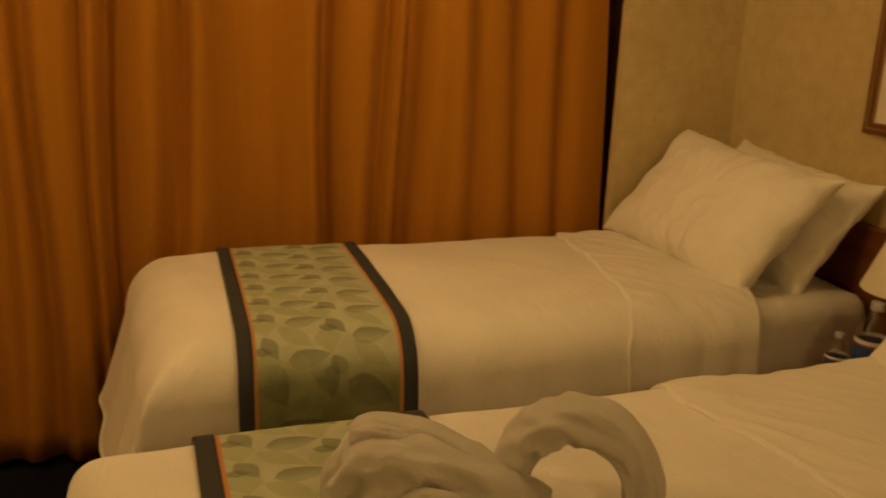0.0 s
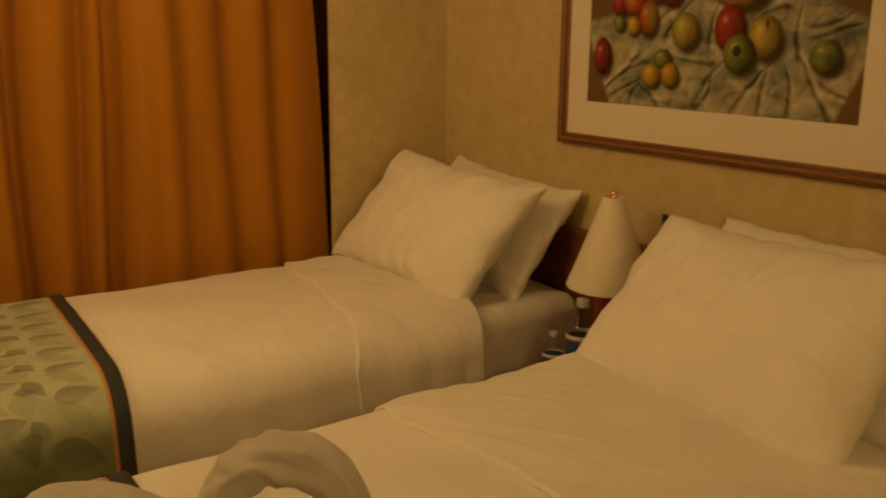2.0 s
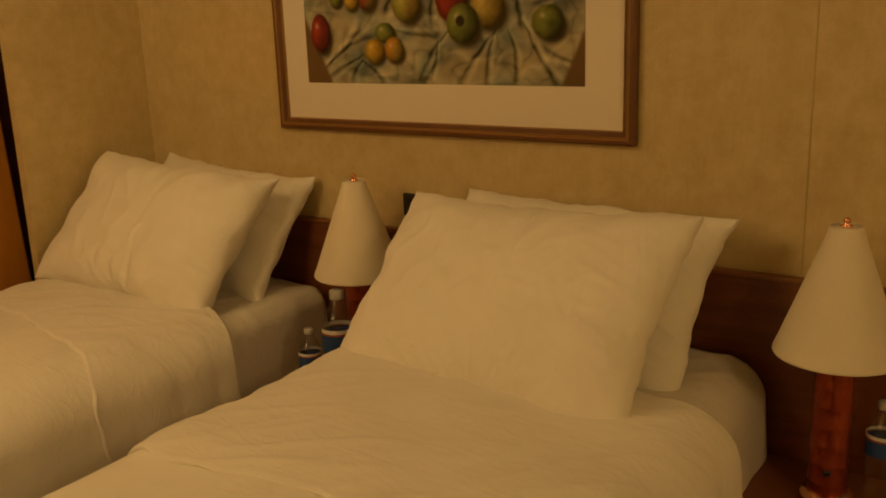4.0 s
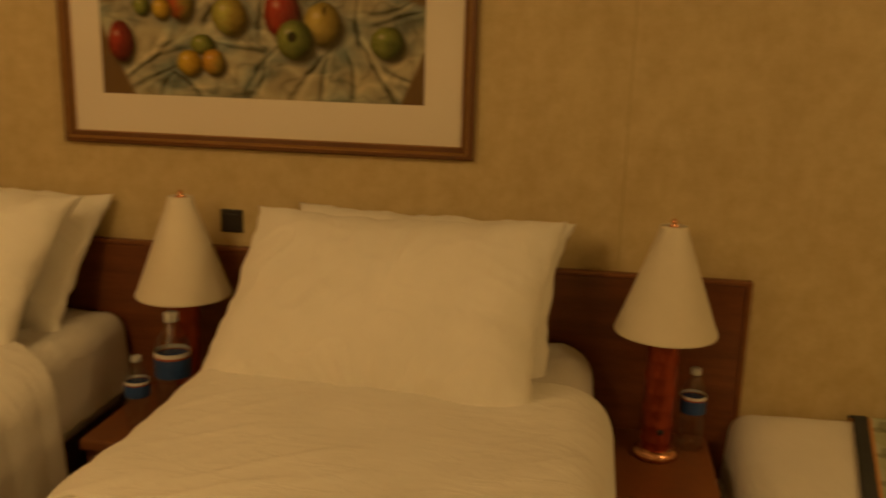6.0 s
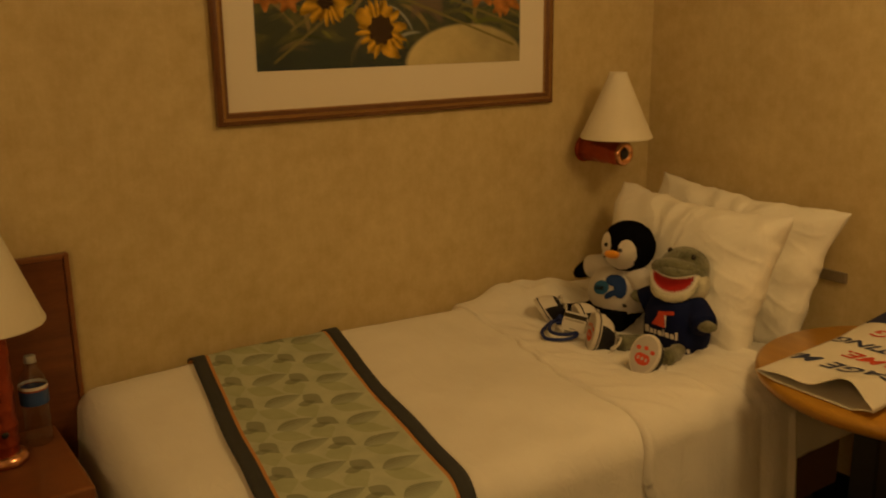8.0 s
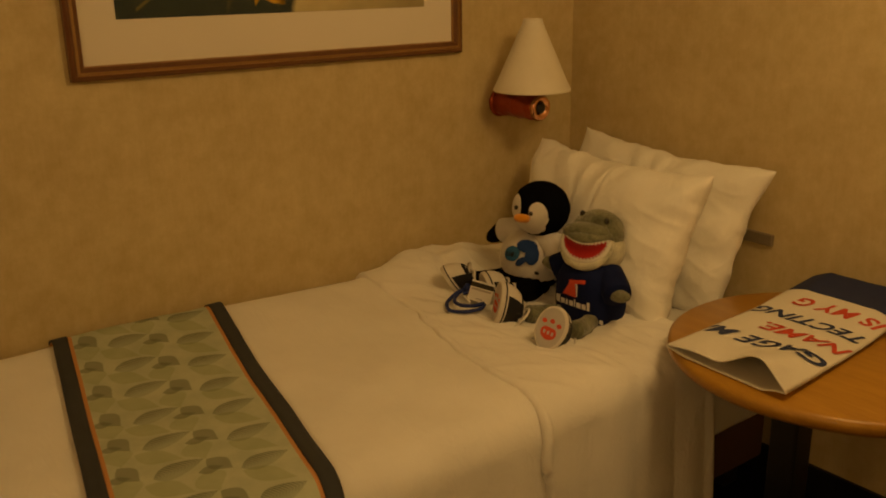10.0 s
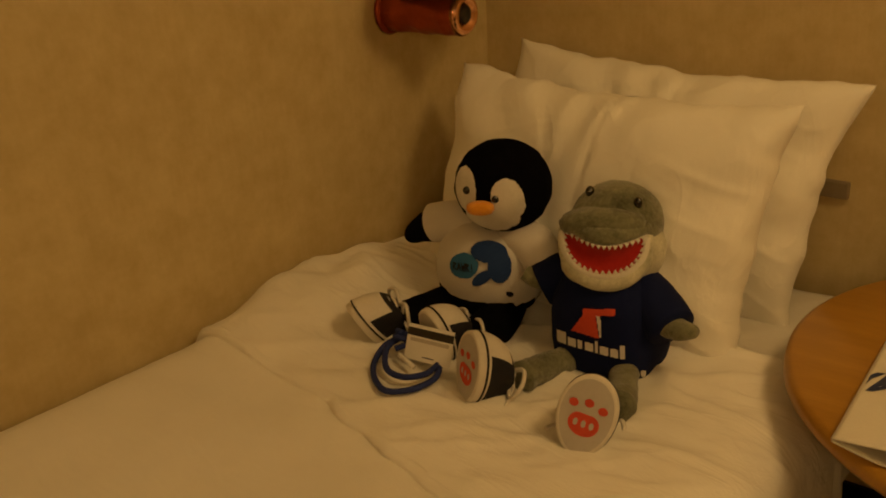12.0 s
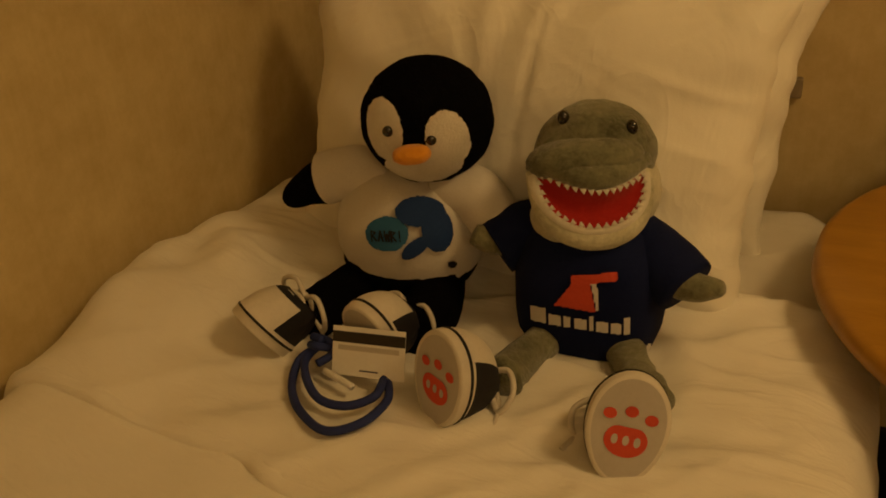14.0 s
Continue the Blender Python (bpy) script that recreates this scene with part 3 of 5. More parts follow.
pillow(lean(-0.165, -1.612, 0.870, -33, -95, 0), "white pillow leaning on the headboard behind another", PB, 0.715, 0.42, 0.13, 3.7, (-0.014, -0.02))
pillow(lean(-0.372, -1.583, 0.876, -37, -97, -2), "plump white pillow propped against another pillow", PB, 0.745, 0.485, 0.18, 5.1, (-0.038, 0.05), plain=0.7)
PB = "pillows on the corner bed"
pillow(lean(-0.470, -4.225, 0.70, -16, 178, 1.8), "white pillow standing against the wall behind another", PB, 0.70, 0.44, 0.13, 6.3, (-0.03, -0.03), 0.12, 0.30)
pillow(lean(-0.455, -4.025, 0.705, -20, 177, 0.5), "plump white pillow propped behind the soft toys", PB, 0.66, 0.43, 0.18, 7.9, (-0.01, -0.01), 0.10, 0.28)


# ---- headboard and nightstands ----
def headboard():
    ob = thing("headboard", pose(0, 0, 0), "long cherry-wood headboard fixed along the wall", "headboard")
    part("panel", box(bmesh.new(), -0.022, -0.002, -2.398, -0.02, 0.3, 0.898, 0.003), WOOD, ob, smooth=False)
    part("top_edge", box(bmesh.new(), -0.027, -0.002, -2.398, -0.02, 0.898, 0.910, 0.003), WOOD_LIT, ob, smooth=False)
    # end of the same wood; its paler tone holds the light there
    part("end_strip", box(bmesh.new(), -0.027, -0.002, -2.41, -2.398, 0.3, 0.911, 0.003), WOOD_LIT, ob, smooth=False)


headboard()


def nightstand(y0, y1, top):
    w = y1 - y0
    ob = thing("nightstand", pose(-0.215, (y0 + y1) / 2, 0), "cherry-wood nightstand between the beds", "nightstand", "nightstands")
    part("body", box(bmesh.new(), -0.17, 0.18, -w / 2 + 0.01, w / 2 - 0.01, 0.06, top - 0.03, 0.004), WOOD, ob, smooth=False)
    part("top", box(bmesh.new(), -0.185, 0.185, -w / 2, w / 2, top - 0.03, top, 0.006), WOOD_LIT, ob, smooth=False)
    part("plinth", box(bmesh.new(), -0.15, 0.18, -w / 2 + 0.02, w / 2 - 0.02, 0, 0.06, 0.002), BLACK, ob, smooth=False)
    drawer = part("drawer", box(bmesh.new(), -0.182, -0.171, -w / 2 + 0.02, w / 2 - 0.02, top - 0.2, top - 0.045, 0.003), WOOD, ob, smooth=False)
    part("knob", box(bmesh.new(), -0.197, -0.183, -0.03, 0.03, top - 0.125, top - 0.113, 0.003), COPPER, drawer)


NS_TOP = 0.505
nightstand(-1.165, -0.835, NS_TOP)
nightstand(-2.335, -2.045, NS_TOP)


# ---- lamps ----
def cone_shade(r0, r1, h):
    prof = [(r0, 0), (r0 + 0.0015, 0.003), (r0 + 0.001, 0.006)] + [(r0 + (r1 - r0) * k / 10, 0.006 + (h - 0.012) * k / 10) for k in range(1, 10)] + [(r1 + 0.001, h - 0.005), (r1, h)]
    inner = [(r - 0.003, z) for r, z in prof[::-1]]
    return lathe(prof + inner + [prof[0]], 64, cap=False)


def studded(r, h, rows, cols):
    """A beaten tube with raised triangular facets."""
    def at(u, v):
        a = 2 * math.pi * u
        tri = abs(((v * rows) % 1.0) - 0.5) * 2
        cell = abs(((u * cols + 0.5 * (int(v * rows) % 2)) % 1.0) - 0.5) * 2
        bulge = max(0.0, 1 - tri - 0.9 * cell) if 0.06 < v < 0.94 else 0.0
        q = r + 0.0028 * bulge
        return (q * math.cos(a), q * math.sin(a), v * h)
    return sheet(at, 96, 96)


def table_lamp(m):
    ob = thing("table_lamp", m, "unlit table lamp with a cream cone shade and copper column", "lamp", "table lamps")
    part("foot", lathe([(0.045, 0), (0.052, 0.002), (0.053, 0.012), (0.047, 0.020), (0.040, 0.026)], 64), COPPER_BRIGHT, ob, "polished copper foot")
    col = part("column", studded(0.036, 0.285, 7, 6), COPPER, ob, "red copper column with raised facets", pose(0, 0, 0.024))
    part("switch", lathe([(0.007, 0), (0.008, 0.003), (0.005, 0.006)], 16), BLACK, col, "", pose(-0.034, 0, 0.05, 0, -90, 0))
    part("column_cap", lathe([(0.038, 0), (0.039, 0.006), (0.02, 0.012)], 48), COPPER, ob, "", pose(0, 0, 0.307))
    part("stem", lathe([(0.008, 0), (0.008, 0.24)], 16), COPPER_BRIGHT, ob, "", pose(0, 0, 0.315))
    part("shade", cone_shade(0.117, 0.030, 0.252), SHADE, ob, "cream fabric cone shade", pose(0, 0, 0.310))
    part("shade_top", lathe([(0.0285, 0), (0.0285, 0.0015)], 40), SHADE, ob, "", pose(0, 0, 0.558))
    part("finial", lathe([(0.010, 0), (0.012, 0.003), (0.005, 0.006), (0.008, 0.010), (0.005, 0.016), (0.001, 0.019)], 24), COPPER_BRIGHT, ob, "small copper finial", pose(0, 0, 0.560))
    return ob


lamp_one = table_lamp(pose(-0.168, -1.008, NS_TOP))
copy_thing(lamp_one, pose(-0.172, -2.200, NS_TOP, 0, 0, 8))


def wall_lamp(m):
    ob = thing("wall_lamp", m, "unlit wall lamp with a cream cone shade on a copper arm", "lamp")
    part("wall_plate", lathe([(0.042, 0), (0.045, 0.004), (0.042, 0.012)], 48), COPPER, ob, "", pose(0, 0, 0, 0, -90, 0))
    arm = part("arm", studded(0.038, 0.172, 3, 6), COPPER, ob, "horizontal red copper arm with facets", pose(-0.01, 0, 0, 0, -90, 0))
    part("arm_cap", lathe([(0.039, 0), (0.034, 0.008), (0.026, 0.012), (0.022, 0.004)], 40), COPPER_BRIGHT, arm, "", pose(0, 0, 0.170))
    part("switch", lathe([(0.016, 0), (0.017, 0.004), (0.011, 0.008)], 24), BLACK, arm, "", pose(0, 0, 0.172))
    part("stem", lathe([(0.007, 0), (0.007, 0.2)], 16), COPPER_BRIGHT, ob, "", pose(-0.145, 0, 0.035))
    part("shade", cone_shade(0.112, 0.027, 0.205), SHADE, ob, "cream fabric cone shade", pose(-0.145, 0, 0.047))
    part("shade_top", lathe([(0.0255, 0), (0.0255, 0.0015)], 40), SHADE, ob, "", pose(-0.145, 0, 0.249))
    return ob


wall_lamp(pose(0, -4.055, 1.012))

sock = thing("wall_socket", pose(0, -1.073, 0.977), "square black wall socket above the headboard", "socket")
part("plate", box(bmesh.new(), -0.009, 0, -0.03, 0.03, -0.031, 0.031, 0.003), BLACK, sock, smooth=False)
part("insert", box(bmesh.new(), -0.012, -0.0085, -0.02, 0.02, -0.02, 0.02, 0.002), BLACK, sock, smooth=False)

bar = thing("wall_plaque", pose(-0.728, SOUTH, 0.688), "small brushed metal bar fixed to the wall", "bracket")
part("plate", box(bmesh.new(), -0.06, 0.06, 0, 0.012, -0.016, 0.016, 0.003), STEEL, bar, smooth=False)


# ---- bottles ----
def bottle(m, h, r, label):
    ob = thing("water_bottle", m, label, "bottle", "water bottles")
    k = h / 0.2
    prof = [(r * 0.8, 0), (r, 0.006 * k)]
    for i in range(1, 9):
        z = (0.006 + 0.012 * i) * k
        prof.append((r * (0.95 if i % 2 else 1.0), z))
    prof += [(r, 0.125 * k), (r * 0.99, 0.137 * k), (r * 0.80, 0.157 * k), (r * 0.45, 0.174 * k), (r * 0.38, 0.186 * k)]
    part("body", lathe(prof, 40), BOTTLE, ob)
    part("label_band", lathe([(r + 0.0008, 0.094 * k), (r + 0.001, 0.095 * k), (r + 0.001, 0.126 * k), (r + 0.0008, 0.127 * k)], 40, cap=False), BLUE_LABEL, ob, "blue paper label")
    part("label_edge", lathe([(r + 0.0012, 0.1255 * k), (r + 0.0012, 0.129 * k)], 40, cap=False), LABEL_RED, ob, "thin red label edge")
    part("label_top", lathe([(r + 0.0010, 0.129 * k), (r + 0.0006, 0.136 * k)], 40, cap=False), WHITE_PLASTIC, ob, "white label top")
    part("cap", lathe([(r * 0.42, 0), (r * 0.43, 0.002), (r * 0.42, 0.013 * k), (r * 0.36, 0.015 * k)], 32), CAP_PLASTIC, ob, "", pose(0, 0, 0.185 * k))
    return ob


bottle(pose(-0.285, -1.028, NS_TOP), 0.30, 0.043, "large clear water bottle with a blue label on the nightstand")
bottle(pose(-0.31, -0.945, NS_TOP), 0.19, 0.030, "small clear water bottle with a blue label on the nightstand")
bottle(pose(-0.115, -2.285, NS_TOP), 0.208, 0.030, "small clear water bottle beside the copper lamp")


# ---- framed prints ----
ART_W, ART_H = 0.857, 0.60


def ink_noise(u, v, scale, seed):
    out = np.zeros_like(u)
    for k, (s, a) in enumerate(((1, 1.0), (2.1, 0.5), (4.3, 0.25))):
        p, q = u * scale * s + seed + k * 3.1, v * scale * s - seed * 1.7
        out += a * np.sin(p + 1.7 * np.sin(q * 0.9 + k)) * np.cos(q + 1.3 * np.sin(p * 0.7 + 2 * k))
    return out / 1.75


def over(img, mask, colour):
    mask = np.clip(mask, 0, 1)[..., None]
    img[:] = img * (1 - mask) + np.array(colour) * mask if not isinstance(colour, np.ndarray) else img * (1 - mask) + colour * mask


def paint_round(img, u, v, x, y, rx, ry, colour, blush=None):
    """One painted fruit: contact shadow, dark rim, two-tone skin and a soft highlight."""
    d = np.sqrt(((u - x) / rx) ** 2 + ((v - y) / ry) ** 2) + 0.05 * ink_noise(u, v, 90, x * 40)
    cast = np.sqrt(((u - x - 0.25 * rx) / rx) ** 2 + ((v - y + 0.30 * ry) / (0.95 * ry)) ** 2)
    over(img, (1.12 - cast) * 4 * 0.75, (0.055, 0.045, 0.022))
    lit = np.sqrt(((u - x + rx * 0.30) / rx) ** 2 + ((v - y - ry * 0.30) / ry) ** 2)
    tone = np.clip(1.28 - 0.72 * lit - 0.35 * np.clip(d - 0.6, 0, 1) * 2 + 0.12 * ink_noise(u, v, 140, y * 30), 0.16, 1.4)[..., None]
    skin = np.array(colour)[None, None, :] * np.ones(u.shape + (1,))
    if blush is not None:
        share = np.clip(0.5 + 1.1 * (u - x) / rx + 0.6 * ink_noise(u, v, 45, x * 70), 0, 1)[..., None]
        skin = skin * (1 - share) + np.array(blush) * share
    over(img, (1.0 - d) * 14, skin * tone)
    over(img, np.clip(1 - np.hypot((u - x + rx * 0.34) / (0.22 * rx), (v - y - ry * 0.36) / (0.20 * ry)), 0, 1) * 0.55, (0.72, 0.62, 0.42))


# painted folds of the cloth, from the fine end to the broad end
CLOTH_FOLDS = ((0.08, 0.06, 0.19, 0.16), (0.05, 0.03, 0.23, 0.13), (0.20, 0.07, 0.08, 0.005), (0.20, 0.06, 0.17, 0.0), (0.20, 0.065, 0.28, 0.0), (0.32, 0.14, 0.45, 0.13),
               (0.48, 0.13, 0.40, 0.01), (0.45, 0.10, 0.41, 0.0), (0.62, 0.13, 0.52, 0.0), (0.62, 0.13, 0.60, 0.0), (0.66, 0.13, 0.68, 0.0), (0.70, 0.15, 0.80, 0.0),
               (0.69, 0.26, 0.70, 0.14), (0.83, 0.25, 0.71, 0.21), (0.84, 0.22, 0.73, 0.18), (0.46, 0.28, 0.44, 0.15), (0.86, 0.05, 0.75, 0.08), (0.36, 0.30, 0.25, 0.21),
               (0.40, 0.30, 0.29, 0.18), (0.57, 0.24, 0.66, 0.27))


def fruit_picture(u, v):
    img = np.zeros(u.shape + (3,))
    img[:] = (0.16, 0.10, 0.045)
    cloth_mask = np.clip((0.34 - 0.10 * np.cos(u * 7) - v) * 60, 0, 1) * np.clip((v - 0.17 + u * 2.0) * 40, 0, 1)
    cloth_mask *= np.clip((v - 0.06 + (0.83 - u) * 2.2) * 40, 0, 1)
    wu, wv = u + 0.030 * ink_noise(u, v, 11, 1.0), v + 0.030 * ink_noise(u, v, 11, 4.0)
    crest = 1 - np.abs(ink_noise(wu + 0.5 * wv, 1.5 * wv - 0.5 * wu, 12, 3.0))
    furrow = 1 - np.abs(ink_noise(1.2 * wu - 0.6 * wv, wv + 0.4 * wu, 15, 8.0))
    shade = 0.74 + 0.16 * ink_noise(wu, wv, 13, 2.0) + 0.26 * (crest ** 4 - 0.4) - 0.28 * furrow ** 8 + 0.05 * ink_noise(u, v, 90, 5.0)
    for k, (x0, y0, x1, y1) in enumerate(CLOTH_FOLDS):
        dx, dy = x1 - x0, y1 - y0
        size = math.hypot(dx, dy)
        along = ((u - x0) * dx + (v - y0) * dy) / size ** 2
        bow = (0.07, -0.09, 0.03)[k % 3] * size * np.sin(along * 3.1) + 0.004 * ink_noise(u, v, 45, k * 2.3)
        s = ((v - y0) * dx - (u - x0) * dy) / size + bow
        s /= 0.0035 + 0.0075 * np.clip(along, 0, 1)
        fade = np.clip((along + 0.15) * 5, 0, 1) * np.clip((1.15 - along) * 5, 0, 1)
        shade += fade * (0.42 * s * np.exp(-0.8 * s * s) - 0.22 * np.exp(-((s + 1.0) / 0.5) ** 2))
    shade = np.clip(shade, 0.08, 1.15)[..., None]
    blue = np.clip(0.45 + 0.9 * ink_noise(wu, wv, 17, 7.0) + 0.5 * (0.7 - shade[..., 0]), 0, 1)[..., None]
    tint = blue * np.array((0.27, 0.33, 0.27)) + (1 - blue) * np.array((0.62, 0.56, 0.36))
    over(img, cloth_mask, tint * shade)
    red, orange, yellow, green = (0.36, 0.045, 0.025), (0.60, 0.19, 0.04), (0.60, 0.40, 0.05), (0.24, 0.27, 0.06)
    for x, y, rx, ry, c in (
        (0.435, 0.350, 0.055, 0.060, orange), (0.515, 0.310, 0.085, 0.055, (0.58, 0.22, 0.06)), (0.300, 0.305, 0.040, 0.040, red), (0.245, 0.320, 0.040, 0.045, orange),
        (0.118, 0.278, 0.034, 0.036, red), (0.172, 0.290, 0.042, 0.048, orange), (0.222, 0.238, 0.036, 0.050, (0.46, 0.10, 0.03)),
        (0.170, 0.218, 0.026, 0.028, yellow), (0.117, 0.224, 0.024, 0.025, green), (0.056, 0.134, 0.037, 0.054, red),
        (0.352, 0.205, 0.048, 0.050, (0.42, 0.40, 0.09)), (0.493, 0.212, 0.050, 0.062, red), (0.597, 0.190, 0.050, 0.055, (0.50, 0.38, 0.09)),
        (0.524, 0.150, 0.050, 0.050, green), (0.762, 0.148, 0.045, 0.042, green), (0.280, 0.132, 0.034, 0.026, green),
        (0.242, 0.085, 0.034, 0.034, yellow), (0.308, 0.088, 0.033, 0.034, (0.58, 0.30, 0.04)),
    ):
        paint_round(img, u, v, x, y, rx, ry, c, {red: (0.20, 0.03, 0.025), orange: (0.44, 0.08, 0.025), green: (0.10, 0.13, 0.03), yellow: (0.50, 0.30, 0.03)}.get(c, (0.32, 0.24, 0.05)))
    over(img, (1 - np.hypot((u - 0.517) / 0.015, (v - 0.156) / 0.016)) * 4, (0.03, 0.03, 0.012))
    over(img, (1 - np.hypot((u - 0.600) / 0.004, (v - 0.222) / 0.014)) * 4, (0.05, 0.03, 0.012))
    return img


def flower_picture(u, v):
    img = np.zeros(u.shape + (3,))
    img[:] = (0.05, 0.065, 0.05)
    leafy = np.clip(ink_noise(u, v * 1.6, 30, 3.0) * 2, 0, 1)
    over(img, leafy * 0.8, (0.12, 0.13, 0.055))
    over(img, np.clip((0.045 - v + 0.02 * np.sin(u * 30)) * 50, 0, 1) * 0.6, (0.02, 0.03, 0.04))
    over(img, np.clip((u - 0.55) * 9, 0, 1) * np.clip((v - 0.16) * 20, 0, 1) * np.clip(0.5 + ink_noise(u, v, 24, 9.0), 0, 1), (0.32, 0.36, 0.33))
    # leaves, stems and scraps of blue and tan between the flowers
    rng = random.Random(4)
    for k in range(170):
        x, y, turn = rng.uniform(0, ART_W), rng.uniform(0.03, ART_H), rng.gauss(-0.35, 0.7)
        length, width = rng.uniform(0.018, 0.07), rng.uniform(0.003, 0.011)
        p, q = (u - x) * math.cos(turn) + (v - y) * math.sin(turn), (v - y) * math.cos(turn) - (u - x) * math.sin(turn)
        ink = rng.choice(((0.03, 0.05, 0.02), (0.10, 0.13, 0.035), (0.17, 0.18, 0.05), (0.02, 0.035, 0.05), (0.07, 0.10, 0.05), (0.24, 0.19, 0.08), (0.30, 0.33, 0.26)))
        over(img, (1 - np.hypot(p / length, (q + 4 * p * p) / width)) * 3 * 0.85, ink)
    over(img, np.clip((0.055 - v + 0.03 * np.sin(u * 9)) * 40, 0, 1) * 0.75, (0.035, 0.055, 0.055))
    cup = np.sqrt(((u - 0.66) / 0.22) ** 2 + ((v - 0.0) / 0.115) ** 2)
    over(img, (1 - cup) * 14, np.array((0.60, 0.52, 0.27))[None, None, :] * np.clip(1.0 - 0.35 * (u - 0.50) / 0.3 + 0.10 * ink_noise(u, v, 40, 2.0), 0.4, 1.15)[..., None])
    over(img, np.clip((0.058 - np.abs(u - 0.52)) * 70, 0, 1) * np.clip((v - 0.12 - 0.02 * np.sin(u * 40)) * 60, 0, 1), (0.14, 0.11, 0.08))
    for x0, y0, x1, y1 in ((0.36, 0.21, 0.83, 0.05), (0.42, 0.24, 0.86, 0.10), (0.05, 0.02, 0.30, 0.20), (0.10, 0.10, 0.36, 0.26), (0.60, 0.25, 0.84, 0.14)):
        along = np.clip(((u - x0) * (x1 - x0) + (v - y0) * (y1 - y0)) / ((x1 - x0) ** 2 + (y1 - y0) ** 2), 0, 1)
        d = np.hypot(u - x0 - along * (x1 - x0), v - y0 - along * (y1 - y0))
        over(img, (0.005 - d) * 300, (0.19, 0.17, 0.065))
    for x, y, r in ((0.03, 0.19, 0.035), (0.095, 0.18, 0.032), (0.65, 0.27, 0.045), (0.71, 0.215, 0.05), (0.81, 0.19, 0.045), (0.78, 0.16, 0.025)):
        d = np.hypot(u - x, v - y) * (1 + 0.25 * np.sin(6 * np.arctan2(v - y, u - x) + x * 50)) / r
        tone = np.clip(0.7 + 0.5 * ink_noise(u, v, 80, x * 9), 0.4, 1.2)[..., None]
        over(img, (1 - d) * 9, np.array((0.55, 0.22, 0.05))[None, None, :] * tone)
    for x, y, r, core in ((0.20, 0.178, 0.078, 0.027), (0.368, 0.098, 0.086, 0.040), (0.13, 0.36, 0.07, 0.03), (0.45, 0.40, 0.08, 0.035)):
        a = np.arctan2(v - y, u - x)
        d = np.hypot(u - x, v - y)
        jag = a + 0.16 * np.sin(3 * a + x * 20) + 0.10 * np.sin(5 * a + y * 31)
        rim = r * (0.58 + 0.42 * np.maximum(np.abs(np.sin(6.5 * jag)), 0.8 * np.abs(np.cos(8.5 * jag + 1))) ** 1.5 + 0.09 * np.sin(2 * a + x * 9) + 0.08 * ink_noise(u, v, 60, y * 7))
        tone = np.clip(0.62 + 0.3 * np.cos(13 * jag + 6 * d / r) + 0.3 * ink_noise(u, v, 70, x), 0.22, 1.15)[..., None]
        over(img, (rim - d) * 350, np.array((0.76, 0.44, 0.03))[None, None, :] * tone)
        over(img, (core * (1 + 0.1 * np.sin(9 * a)) - d) * 350, (0.035, 0.016, 0.008))
    return img


def print_mesh(painter):
    nu, nv = 320, 224
    uu, vv = np.meshgrid(np.linspace(0, ART_W, nu + 1), np.linspace(0, ART_H, nv + 1))
    img = np.clip(painter(uu, vv), 0, 1)
    co = np.stack([np.zeros(uu.size), -uu.ravel(), vv.ravel()], 1)
    idx = np.arange((nu + 1) * (nv + 1)).reshape(nv + 1, nu + 1)
    faces = np.stack([idx[:-1, :-1], idx[1:, :-1], idx[1:, 1:], idx[:-1, 1:]], -1).reshape(-1, 4)
    me = bpy.data.meshes.new("print")
    me.from_pydata(co.tolist(), [], faces.tolist())
    ink = me.color_attributes.new("ink", "FLOAT_COLOR", "POINT")
    ink.data.foreach_set("color", np.concatenate([img.reshape(-1, 3), np.ones((uu.size, 1))], 1).astype(np.float32).ravel())
    me.materials.append(PRINT)
    return me


def moulding(w, h):
    """A stepped picture moulding mitred round a w by h opening; outer size w x h."""
    prof = [(0.0, 0.0), (0.0, 0.018), (0.006, 0.024), (0.012, 0.024), (0.014, 0.020), (0.020, 0.022), (0.026, 0.018), (0.030, 0.015), (0.033, 0.008), (0.033, 0.0)]
    bm = bmesh.new()
    corners = ((0, 0, 1, 1), (-w, 0, -1, 1), (-w, h, -1, -1), (0, h, 1, -1))
    rings = [[bm.verts.new((-z, y - sx * d, zz + sz * d)) for d, z in prof] for y, zz, sx, sz in corners]
    for i in range(4):
        a, c = rings[i], rings[(i + 1) % 4]
        for k in range(len(prof) - 1):
            f = bm.faces.new((a[k], a[k + 1], c[k + 1], c[k]))
            f.material_index = 1 if k in (3, 4, 7) else 0
    return bm


def picture(y, z, painter, label):
    w, h = 1.10, ART_H + 0.26
    ob = thing("framed_print", pose(0, y, z), label, "picture", "framed prints")
    part("frame", moulding(w, h), (FRAME_WOOD, GILT), ob, "stepped brown wooden frame with a gilt line", smooth=False)
    part("mat", box(bmesh.new(), -0.008, -0.002, -w + 0.02, -0.02, 0.02, h - 0.02), MAT_BOARD, ob, "wide cream mat board", smooth=False)
    art = new("print", print_mesh(painter))
    art.parent, art.matrix_basis = ob, pose(-0.0095, -0.115, 0.132)
    part("glass", box(bmesh.new(), -0.0145, -0.013, -w + 0.03, -0.03, 0.03, h - 0.03), PICTURE_GLASS, ob, "clear glass pane", smooth=False)
    return ob


picture(-0.614, 1.169, fruit_picture, "framed still-life print of fruit on white cloth")
picture(-2.797, 1.172, flower_picture, "framed print of sunflowers beside a table")


